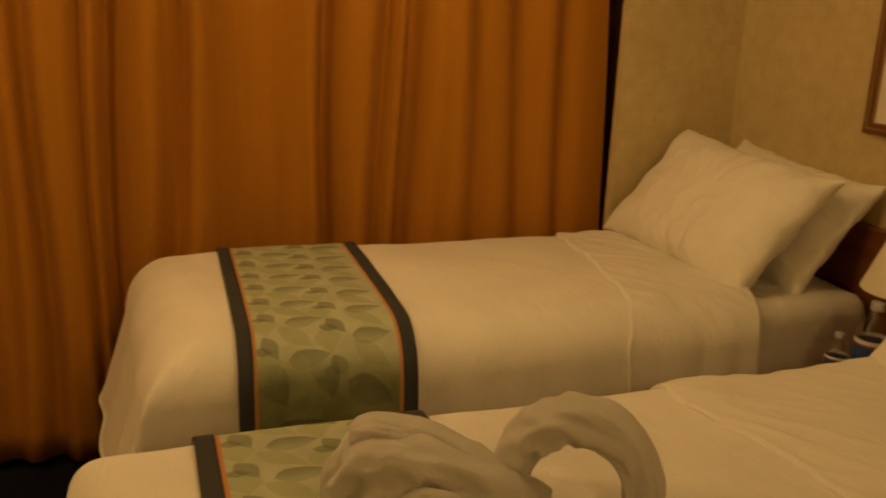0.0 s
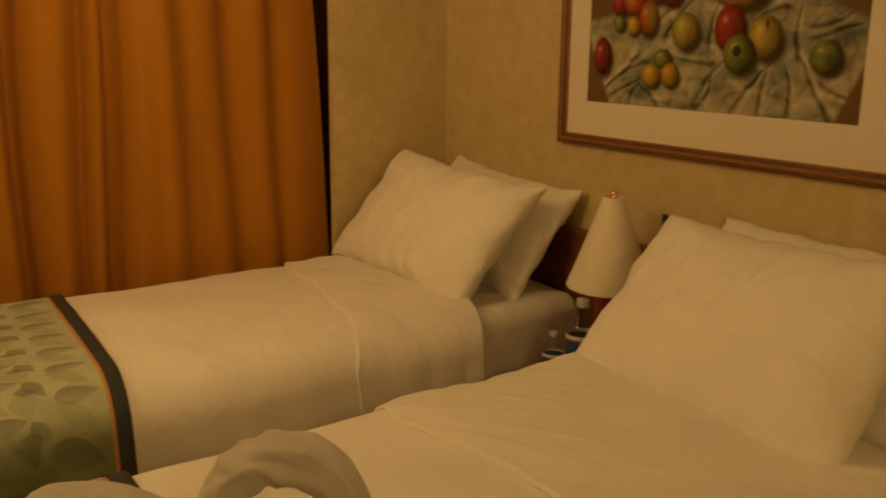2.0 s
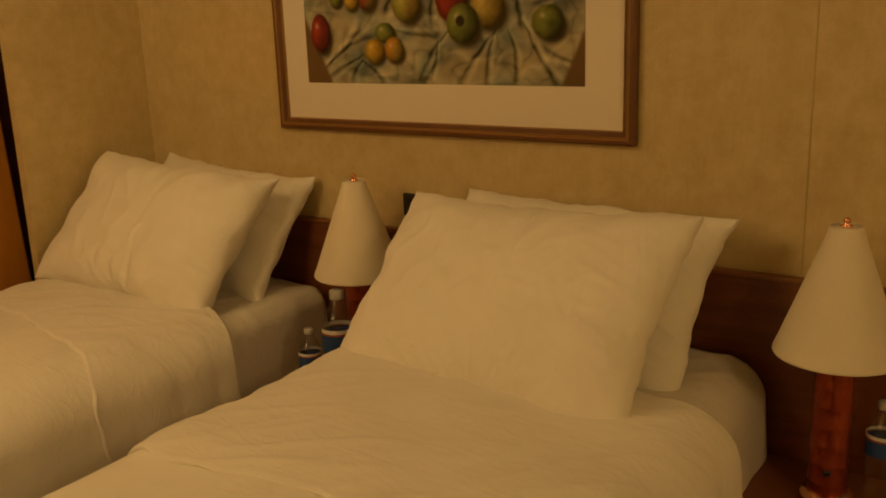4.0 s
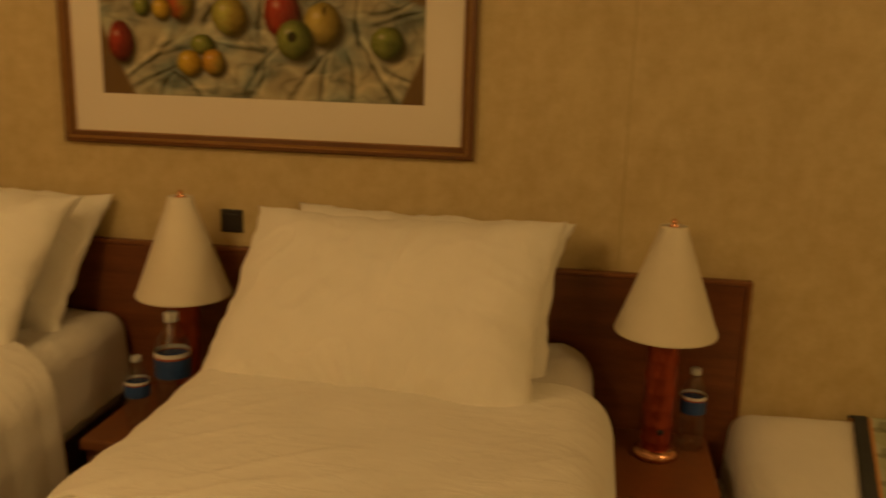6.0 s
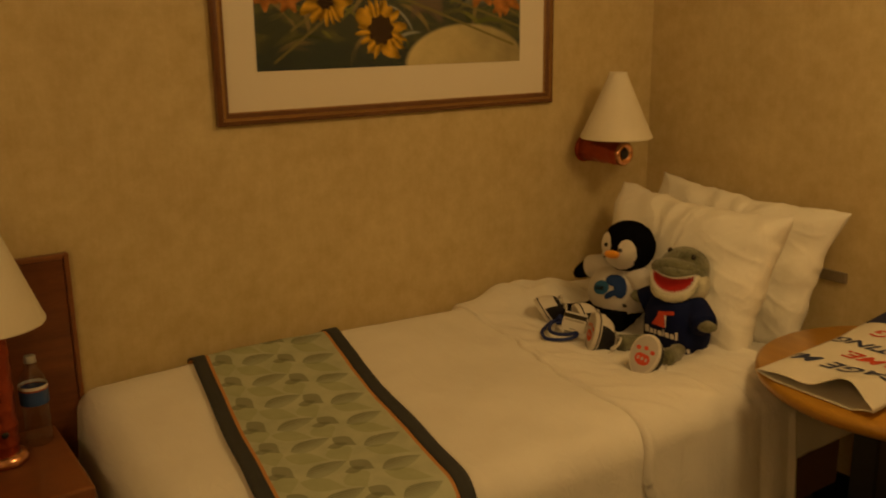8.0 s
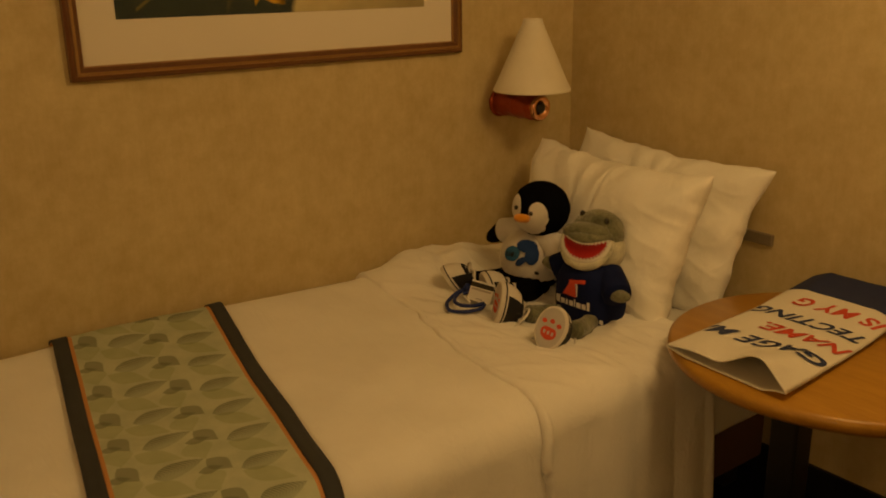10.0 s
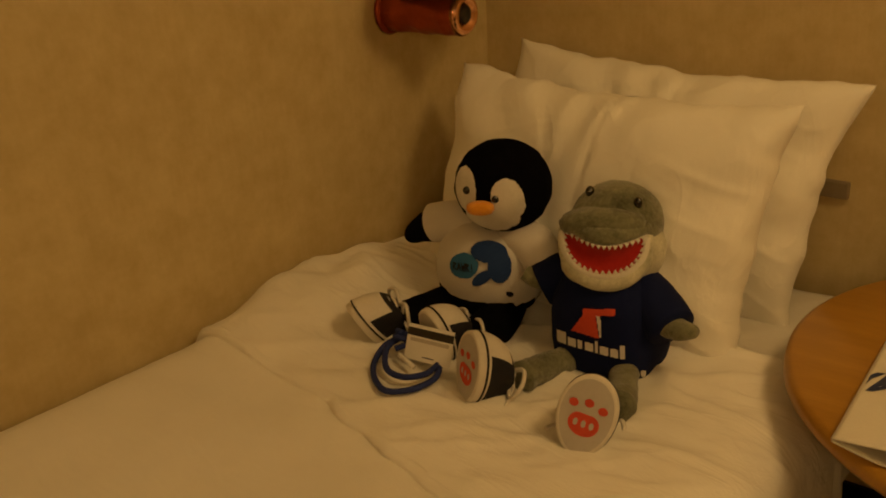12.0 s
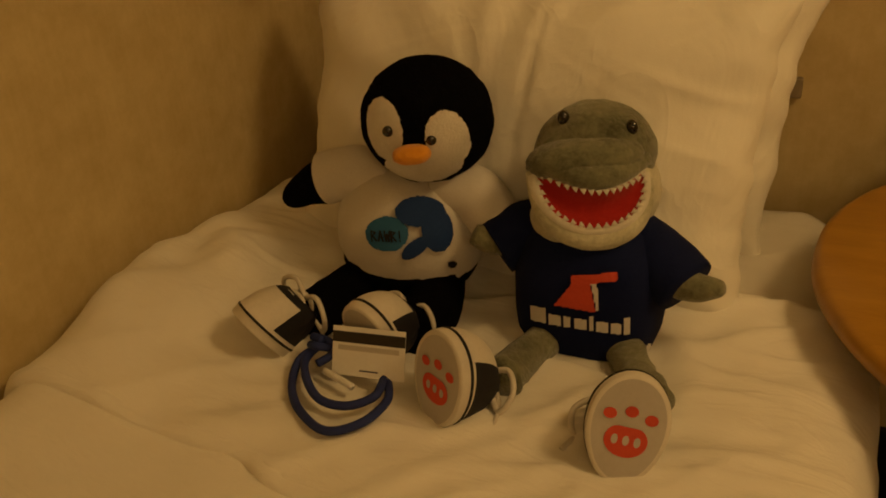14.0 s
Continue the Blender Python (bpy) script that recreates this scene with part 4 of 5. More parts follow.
# ---- round table ----
TABLE_Z = 0.61
table = thing("round_table", pose(-1.195, -4.000, 0), "small round table with a honey wood top and black pedestal", "table")
part("tabletop", lathe([(0.335, TABLE_Z - 0.036), (0.350, TABLE_Z - 0.032), (0.359, TABLE_Z - 0.020), (0.357, TABLE_Z - 0.006), (0.348, TABLE_Z)], 96), WOOD_TOP, table, "honey-coloured wooden top with a rounded edge")
part("column", box(bmesh.new(), -0.034, 0.034, -0.034, 0.034, 0.02, TABLE_Z - 0.036, 0.006), DARK_METAL, table, "", pose(0.07, 0.03, 0), smooth=False)
part("foot_plate", lathe([(0.20, 0), (0.205, 0.008), (0.19, 0.018), (0.05, 0.024)], 64), DARK_METAL, table, "round black base plate", pose(0.07, 0.03, 0))


# ---- folded printed bag on the table ----
BAG_WHITE = surface("bag_canvas", (0.66, 0.63, 0.54), (0.76, 0.73, 0.64), 6, 300, 0.8, 0.3, 0.001)
BAG_NAVY = surface("bag_navy", (0.010, 0.018, 0.070), (0.018, 0.028, 0.10), 6, 300, 0.75, 0.3, 0.001)
INK_NAVY = surface("navy_ink", (0.012, 0.026, 0.095), (0.018, 0.036, 0.125), 9, 200, 0.6, 0.1, 0.0004)
INK_RED = surface("red_ink", (0.50, 0.05, 0.022), (0.62, 0.07, 0.03), 9, 200, 0.6, 0.1, 0.0004)
BAG_A, BAG_B = Vector((-0.980, -3.692, 0)), Vector((-1.278, -3.676, 0))
BAG_D, BAG_C = Vector((-0.945, -4.305, 0)), Vector((-1.212, -4.305, 0))


def bag_height(s, q):
    front = max(0.0, 1 - s / 0.45) ** 1.5
    return TABLE_Z + 0.010 + 0.008 * math.sin(math.pi * s) + front * (0.014 + 0.034 * max(0.0, math.sin(q * 4.6 - 1.9)) ** 2 * (0.5 + q)) + 0.040 * max(0.0, s - 0.6) / 0.4 + 0.002 * noise.noise((s * 5, q * 5, 2))


def bag_point(s, q, z=None):
    p = (BAG_A * (1 - q) + BAG_B * q) * (1 - s) + (BAG_D * (1 - q) + BAG_C * q) * s
    return Vector((p.x, p.y, bag_height(s, q) if z is None else z))


def folded_bag():
    ob = thing("tote_bag", pose(0, 0, 0), "folded white canvas bag printed in navy and red lettering", "bag")

    def wrap(u, v):
        # once round the flattened tube: top layer, side fold, bottom layer, side fold
        k = u * 2
        if k < 1:
            q, top = k, True
        else:
            q, top = 2 - k, False
        pinch = min(1.0, 6 * q * (1 - q) + 0.12)
        hi = bag_height(v, q)
        lo = TABLE_Z + 0.004
        mid = lo + 0.5 * (hi - lo)
        return bag_point(v, q, mid + (0.5 if top else -0.5) * (hi - lo) * pinch)
    body = part("body", sheet(wrap, 96, 60), (BAG_WHITE, BAG_NAVY), ob)
    for poly in body.data.polygons:
        row = poly.index // 96
        if row >= 48:
            poly.material_index = 1
    thicken(body, 0.0022, 0.0)

    def lettering(text, s, x, size, ink):
        curve = bpy.data.curves.new("lettering", "FONT")
        curve.body, curve.size, curve.shear, curve.offset = text, size, 0.25, 0.0016
        curve.space_character = 1.05
        holder = new("lettering", curve)
        bpy.context.view_layer.update()
        me = bpy.data.meshes.new_from_object(holder.evaluated_get(bpy.context.evaluated_depsgraph_get()))
        bpy.data.objects.remove(holder)
        bm = bmesh.new()
        bm.from_mesh(me)
        bmesh.ops.triangulate(bm, faces=bm.faces)
        bmesh.ops.subdivide_edges(bm, edges=[e for e in bm.edges if e.calc_length() > 0.012], cuts=2)
        base = bag_point(s, 1.0).y
        for vert in bm.verts:
            px, py = x + vert.co.x, base + vert.co.y
            sv = (BAG_A.y - py) / (BAG_A.y - BAG_D.y)
            left, right = BAG_A.lerp(BAG_D, sv).x, BAG_B.lerp(BAG_C, sv).x
            qv = (left - px) / (left - right)
            px = min(px, left - 0.004)
            pinch = min(1.0, 6 * qv * (1 - qv) + 0.12) if 0 < qv < 1 else 0.12
            hi, lo = bag_height(sv, min(max(qv, 0), 1)), TABLE_Z + 0.004
            vert.co = (px, py, lo + 0.5 * (hi - lo) * (1 + pinch) + 0.0024)
        part("lettering", bm, ink, ob, "printed lettering", smooth=False)

    lettering("GAGE MA", 0.30, -1.262, 0.071, INK_NAVY)
    lettering("NAME.", 0.46, -1.250, 0.068, INK_RED)
    lettering("TECTING", 0.60, -1.240, 0.064, INK_NAVY)
    lettering("IS MY G", 0.74, -1.230, 0.060, INK_RED)


folded_bag()


# ---- towel folded into a figure on the middle bed ----
def towel_figure():
    bm = bmesh.new()

    def band(path, wide, thick, seed, pivot, spin=-30):
        pts = smooth_path([(-1.358 + 0.87 * (x + 1.385), y, h) for x, y, h in path], 18)
        about = Matrix.Translation((pivot, -1.58, 0)) @ Matrix.Rotation(radians(spin), 4, "Z") @ Matrix.Translation((-pivot, 1.58, 0))
        face = about.to_3x3() @ Vector((0.0, 1, 0))
        pts = [about @ p for p in pts]
        seg, rings = 44, []
        for i, p in enumerate(pts):
            a, c = pts[max(i - 1, 0)], pts[min(i + 1, len(pts) - 1)]
            d = (c - a).normalized()
            side = face
            up = side.cross(d).normalized()
            ring = []
            for j in range(seg):
                g = 2 * math.pi * j / seg
                cs, sn = math.cos(g), math.sin(g)
                k = 1 + 0.26 * noise.noise((p.x * 9 + seed, p.z * 9 + cs * 1.2, sn * 1.4 + p.y * 5)) + 0.19 * (0.4 - abs(noise.noise((p.x * 24 + p.z * 14 + cs, cs * 1.5 + seed, sn * 1.5 + p.z * 6))) * 2) + 0.16 * (abs(math.sin(2.5 * g + 4 * noise.noise((p.x * 7, p.z * 7, seed)) + seed)) - 0.6)
                co = p + side * (wide * math.copysign(abs(cs) ** 0.7, cs) * k) + up * (thick * math.copysign(abs(sn) ** 0.8, sn) * k)
                ring.append(bm.verts.new(co))
            rings.append(ring)
        for lo, hi in zip(rings, rings[1:]):
            for j in range(seg):
                bm.faces.new((lo[j], lo[(j + 1) % seg], hi[(j + 1) % seg], hi[j]))
        bm.faces.new(rings[0][::-1])
        bm.faces.new(rings[-1])

    z = 0.765
    band([(-1.610, -1.58, z - 0.02), (-1.598, -1.58, z + 0.035), (-1.560, -1.58, z + 0.100), (-1.490, -1.58, z + 0.128), (-1.405, -1.58, z + 0.105), (-1.365, -1.58, z + 0.040), (-1.365, -1.58, z - 0.02)], 0.060, 0.030, 1.0, -1.46)
    band([(-1.885, -1.58, z - 0.02), (-1.880, -1.58, z + 0.030), (-1.840, -1.58, z + 0.072), (-1.76, -1.58, z + 0.074), (-1.68, -1.58, z + 0.056), (-1.63, -1.58, z + 0.020), (-1.605, -1.58, z - 0.02)], 0.060, 0.046, 4.0, -1.66)
    band([(-1.885, -1.56, z + 0.105), (-1.84, -1.555, z + 0.112), (-1.74, -1.55, z + 0.100), (-1.64, -1.56, z + 0.050)], 0.030, 0.018, 7.0, -1.66)
    band([(-1.78, -1.63, z + 0.010), (-1.735, -1.645, z + 0.045), (-1.68, -1.65, z + 0.042), (-1.62, -1.64, z)], 0.024, 0.030, 9.0, -1.66)
    band([(-1.88, -1.61, z + 0.0), (-1.84, -1.64, z + 0.020), (-1.80, -1.66, z + 0.006)], 0.030, 0.030, 13.0, -1.66)
    band([(-1.65, -1.58, z - 0.01), (-1.60, -1.58, z + 0.010), (-1.55, -1.58, z - 0.01)], 0.044, 0.030, 11.0, -1.55)
    ob = part("towel_figure", bm, TERRY)
    return tagged(ob, "white terry towel folded into a looped figure on the bed", "towel")


towel_figure()


# ---- soft toys ----
FUR_BLACK = surface("black_plush", (0.0025, 0.0025, 0.004), (0.006, 0.006, 0.008), 14, 260, 0.95, 1.0, 0.006, spec=0.02)
FUR_WHITE = surface("white_plush", (0.60, 0.57, 0.50), (0.76, 0.73, 0.66), 30, 330, 0.95, 0.6, 0.004, sheen=0.4, spec=0.1)
FUR_GREY = surface("grey_plush", (0.036, 0.041, 0.024), (0.29, 0.295, 0.185), 18, 160, 0.95, 0.6, 0.006, sheen=0.4, spec=0.1)
FUR_PALE = surface("pale_grey_plush", (0.36, 0.36, 0.25), (0.72, 0.70, 0.55), 26, 200, 0.95, 0.5, 0.006, sheen=0.4, spec=0.1)
FELT_ORANGE = surface("orange_felt", (0.72, 0.29, 0.025), (0.84, 0.37, 0.035), 30, 260, 0.95, 0.8, 0.003, sheen=0.3, spec=0.1)
FELT_RED = surface("red_felt", (0.30, 0.012, 0.010), (0.42, 0.022, 0.016), 20, 260, 0.9, 0.5, 0.002, sheen=0.2, spec=0.15)
FELT_WHITE = surface("white_felt", (0.62, 0.60, 0.52), (0.74, 0.72, 0.64), 20, 260, 0.9, 0.5, 0.002)
EYE = surface("glossy_eye", (0.004, 0.004, 0.004), (0.007, 0.006, 0.005), 10, 100, 0.12, 0.0, 0.0001, coat=0.8)
SHIRT_WHITE = surface("white_jersey", (0.60, 0.585, 0.56), (0.70, 0.685, 0.66), 9, 330, 0.9, 0.5, 0.002, sheen=0.15, spec=0.15)
SHIRT_NAVY = surface("navy_jersey", (0.006, 0.010, 0.050), (0.010, 0.016, 0.070), 9, 330, 0.9, 0.5, 0.002, sheen=0.02, spec=0.08)
PATCH_BLUE = surface("blue_print", (0.028, 0.115, 0.26), (0.04, 0.15, 0.32), 20, 200, 0.7, 0.1, 0.0005, spec=0.12)
PATCH_NAVY = surface("navy_print", (0.012, 0.036, 0.14), (0.02, 0.05, 0.18), 20, 200, 0.7, 0.1, 0.0005, spec=0.12)
PATCH_RED = surface("red_print", (0.52, 0.05, 0.02), (0.66, 0.075, 0.03), 20, 200, 0.6, 0.1, 0.0005)
PATCH_WHITE = surface("white_print", (0.62, 0.60, 0.58), (0.72, 0.70, 0.68), 20, 200, 0.6, 0.1, 0.0005)
SHOE_WHITE = surface("shoe_rubber", (0.60, 0.57, 0.51), (0.72, 0.69, 0.62), 16, 200, 0.6, 0.2, 0.0008)
SHOE_SOLE = surface("shoe_sole", (0.44, 0.42, 0.39), (0.52, 0.50, 0.47), 12, 200, 0.8, 0.3, 0.001)
SHOE_BLACK = surface("shoe_cloth", (0.004, 0.004, 0.008), (0.009, 0.009, 0.015), 16, 300, 0.85, 0.4, 0.001)
TOY_MATERIALS = (FUR_BLACK, FUR_WHITE, FUR_GREY, FUR_PALE, FELT_ORANGE, FELT_RED, FELT_WHITE, EYE, SHIRT_WHITE, SHIRT_NAVY, PATCH_BLUE, PATCH_NAVY, PATCH_RED, PATCH_WHITE, SHOE_WHITE, SHOE_SOLE, SHOE_BLACK)
(M_BLACK, M_WHITE, M_GREY, M_PALE, M_ORANGE, M_RED, M_FELT, M_EYE, M_TEE, M_NAVY, M_PBLUE, M_PNAVY, M_PRED, M_PWHITE, M_RUBBER, M_SOLE, M_CLOTH) = range(17)

# the way the toys face, and the directions across and up as they are looked at
FACE = Vector((-0.41, 0.84, 0.36)).normalized()
ACROSS = Vector((-0.90, -0.435, 0.03)).normalized()
UPWARD = ACROSS.cross(-FACE).normalized()
BED_Z = 0.546


class Toy:
    def __init__(self):
        self.bm = bmesh.new()

    def grid(self, rows, mat, closed=True):
        n = len(rows[0])
        for lo, hi in zip(rows, rows[1:]):
            for i in range(n if closed else n - 1):
                f = self.bm.faces.new((lo[i], lo[(i + 1) % n], hi[(i + 1) % n], hi[i]))
                f.material_index = mat

    def ball(self, c, r, mat, fuzz=0.0, rot=None, seg=40, power=1.0, seed=0.0):
        c, rot = Vector(c), rot or Matrix.Identity(3)
        rows = []
        for j in range(seg // 2 + 1):
            b = -math.pi / 2 + math.pi * j / (seg // 2)
            row = []
            for i in range(seg):
                a = 2 * math.pi * i / seg
                d = [math.cos(b) * math.cos(a), math.cos(b) * math.sin(a), math.sin(b)]
                d = [math.copysign(abs(k) ** power, k) for k in d]
                k = 1 + fuzz * (noise.noise((d[0] * 4 + seed, d[1] * 4, d[2] * 4)) + 0.7 * noise.noise((d[0] * 17, d[1] * 17 + seed, d[2] * 17)))
                row.append(self.bm.verts.new(c + rot @ Vector((d[0] * r[0] * k, d[1] * r[1] * k, d[2] * r[2] * k))))
            rows.append(row)
        self.grid(rows, mat)

    def limb(self, path, radius, mat, fuzz=0.0, seg=24):
        pts = smooth_path(path, 8)
        up = Vector((0.1, 0.2, 0.97)).normalized()
        rows = []
        for i, p in enumerate(pts):
            d = (pts[min(i + 1, len(pts) - 1)] - pts[max(i - 1, 0)]).normalized()
            s = d.cross(up).normalized()
            w = s.cross(d)
            q = i / (len(pts) - 1)
            r = radius(q)
            rows.append([self.bm.verts.new(p + r * (1 + fuzz * noise.noise((p.x * 60, p.y * 60 + g, p.z * 60))) * (math.cos(g) * s + math.sin(g) * w)) for g in (2 * math.pi * k / seg for k in range(seg))])
        self.grid(rows, mat)
        for ring, flip in ((rows[0], True), (rows[-1], False)):
            f = self.bm.faces.new(ring[::-1] if flip else ring)
            f.material_index = mat

    def patch(self, c, r, test, mat, lift=0.002, step=0.0022, power=1.0):
        """A flat print laid onto the seen side of a ball: test takes metres across and up from its centre."""
        c = Vector(c)
        reach = max(r) * 1.1
        n = int(2 * reach / step)
        made = {}

        def vert(i, j):
            if (i, j) not in made:
                a, b = -reach + i * step, -reach + j * step
                o = ACROSS * a + UPWARD * b
                if power == 1.0:
                    qa = sum((FACE[k] / r[k]) ** 2 for k in range(3))
                    qb = sum(2 * FACE[k] * o[k] / r[k] ** 2 for k in range(3))
                    qc = sum((o[k] / r[k]) ** 2 for k in range(3)) - 1
                    disc = qb * qb - 4 * qa * qc
                    s = (-qb + math.sqrt(disc)) / (2 * qa) if disc > 0 else None
                else:
                    s, e = None, 2.0 / power
                    hi = 0.2
                    while hi > -0.02 and s is None:
                        p = o + FACE * hi
                        if sum(abs(p[k] / r[k]) ** e for k in range(3)) <= 1:
                            s = hi
                        hi -= 0.0012
                made[i, j] = None if s is None else self.bm.verts.new(c + o + FACE * (s + lift))
            return made[i, j]
        for i in range(n):
            for j in range(n):
                if test(-reach + (i + 0.5) * step, -reach + (j + 0.5) * step):
                    q = [vert(i, j), vert(i + 1, j), vert(i + 1, j + 1), vert(i, j + 1)]
                    if all(q):
                        f = self.bm.faces.new(q)
                        f.material_index = mat

    def shoe(self, c, outward, toe, size=1.0, paw=True, laces=1):
        """A baby sneaker. c: middle of the sole; outward: the way the sole faces; toe: the way its toe points."""
        c, z = Vector(c), -Vector(outward).normalized()
        y = Vector(toe)
        y = (y - z * y.dot(z)).normalized()
        x = y.cross(z)
        turn = Matrix((x, y, z)).transposed()

        def at(p):
            return c + turn @ (Vector(p) * size)

        def outline(g, grow=0.0):
            cs, sn = math.cos(g), math.sin(g)
            return ((0.040 + grow + 0.003 * sn) * cs, (0.056 + grow) * sn)
        seg = 48
        levels = [(0.0, -0.005, M_SOLE), (0.0005, -0.001, M_RUBBER), (0.003, 0.0, M_RUBBER), (0.012, 0.0, M_RUBBER), (0.0125, 0.0008, M_CLOTH), (0.0155, 0.0008, M_CLOTH), (0.016, 0.0, M_RUBBER), (0.020, -0.001, M_RUBBER)]
        rows = []
        for h, grow, mat in levels:
            rows.append([self.bm.verts.new(at((*outline(2 * math.pi * i / seg, grow), h))) for i in range(seg)])
        for k in range(len(levels) - 1):
            self.grid(rows[k:k + 2], levels[k + 1][2])
        f = self.bm.faces.new(rows[0][::-1])
        f.material_index = M_SOLE
        # upper: a dome over the sole, rubber over the toe and cloth behind it
        dome = [rows[-1]]
        for k in range(1, 11):
            h = k / 10
            shrink = math.cos(h * math.pi / 2 * 0.93)
            ring = []
            for i in range(seg):
                g = 2 * math.pi * i / seg
                ox, oy = outline(g, -0.001)
                oy = oy * (0.45 + 0.55 * shrink) - 0.022 * h if oy > 0 else oy * (0.72 + 0.28 * shrink) - 0.004 * h
                ring.append(self.bm.verts.new(at((ox * (0.55 + 0.45 * shrink), oy, 0.020 + 0.048 * math.sin(h * math.pi / 2) ))))
            dome.append(ring)
        for lo, hi in zip(dome, dome[1:]):
            for i in range(seg):
                fc = self.bm.faces.new((lo[i], lo[(i + 1) % seg], hi[(i + 1) % seg], hi[i]))
                g = (i + 0.5) / seg
                fc.material_index = M_RUBBER if 0.10 < g < 0.40 and dome.index(lo) < 6 else M_CLOTH
        f = self.bm.faces.new(dome[-1])
        f.material_index = M_CLOTH
        # laces: three bars over the tongue and a loose bow
        for k in range(3):
            yy = 0.012 - 0.014 * k
            hh = 0.058 + 0.006 * k
            self.limb([at((-0.026, yy, hh - 0.010)), at((-0.010, yy + 0.004, hh + 0.004)), at((0.010, yy + 0.004, hh + 0.004)), at((0.026, yy, hh - 0.010))], lambda q: 0.0032 * size, M_RUBBER, seg=8)
        if laces:
            for sx in (-1, 1):
                self.limb([at((0.0, -0.012, 0.072)), at((sx * 0.022, 0.0, 0.082)), at((sx * 0.045, -0.012, 0.070)), at((sx * 0.040, -0.034, 0.058)), at((sx * 0.014, -0.022, 0.066))], lambda q: 0.0034 * size, M_RUBBER, seg=8)
                self.limb([at((0.0, -0.012, 0.074)), at((sx * 0.030, -0.030, 0.066)), at((sx * 0.052, -0.046, 0.040))], lambda q: 0.0030 * size, M_RUBBER, seg=8)
        if paw:
            def disc(px, py, rx, ry, mat, h, heart=False):
                ring = []
                for i in range(28):
                    g = 2 * math.pi * i / 28
                    k = 1 - 0.22 * max(0.0, math.sin(g)) ** 6 if heart else 1
                    ring.append(self.bm.verts.new(at((px + rx * math.cos(g), py + ry * math.sin(g) * k, h))))
                fc = self.bm.faces.new(ring[::-1])
                fc.material_index = mat
            disc(0, -0.010, 0.021, 0.017, M_PRED, -0.0008, True)
            for px, py in ((-0.020, 0.014), (0.0, 0.019), (0.020, 0.014)):
                disc(px, py, 0.0065, 0.0055, M_PRED, -0.0008)
            for px in (-0.011, 0.0, 0.011):
                disc(px, -0.010, 0.0032, 0.005, M_SOLE, -0.0012)

    def done(self, name, label):
        ob = part(name, self.bm, TOY_MATERIALS)
        return tagged(ob, label, "soft toy", "soft toys")


def inside(a, b, x, y, rx, ry, turn=0.0):
    c, s = math.cos(turn), math.sin(turn)
    p, q = (a - x) * c + (b - y) * s, (b - y) * c - (a - x) * s
    return (p / rx) ** 2 + (q / ry) ** 2 < 1 + 0.09 * noise.noise((a * 190, b * 190, 0))


LEFTWARD = -ACROSS
TOY_AXES = Matrix((ACROSS, FACE, UPWARD)).transposed()
STROKES = {"R": ((0, 0, 0, 1), (0, 1, 0.8, 0.85), (0.8, 0.85, 0, 0.5), (0.2, 0.5, 0.9, 0)), "A": ((0, 0, 0.45, 1), (0.45, 1, 0.9, 0), (0.2, 0.4, 0.7, 0.4)),
           "W": ((0, 1, 0.25, 0), (0.25, 0, 0.5, 0.7), (0.5, 0.7, 0.75, 0), (0.75, 0, 1, 1)), "!": ((0.4, 1, 0.4, 0.35), (0.4, 0.1, 0.4, 0))}


def rawr(a, b):
    """Whether a place on the shirt lies under the pen strokes of the word in the bubble."""
    if not (-0.05 < a < -0.005 and -0.008 < b < 0.018):
        return False
    for k, letter in enumerate("RAWR!"):
        x0, y0 = -0.0465 + 0.0078 * k, -0.002 - 0.0006 * k
        for sx, sy, ex, ey in STROKES[letter]:
            p = Vector((a - x0 - 0.006 * sx, b - y0 - 0.012 * sy))
            d = Vector((0.006 * (ex - sx), 0.012 * (ey - sy)))
            q = min(max(p.dot(d) / d.length_squared, 0.0), 1.0)
            if (p - d * q).length < 0.0010:
                return True
    return False


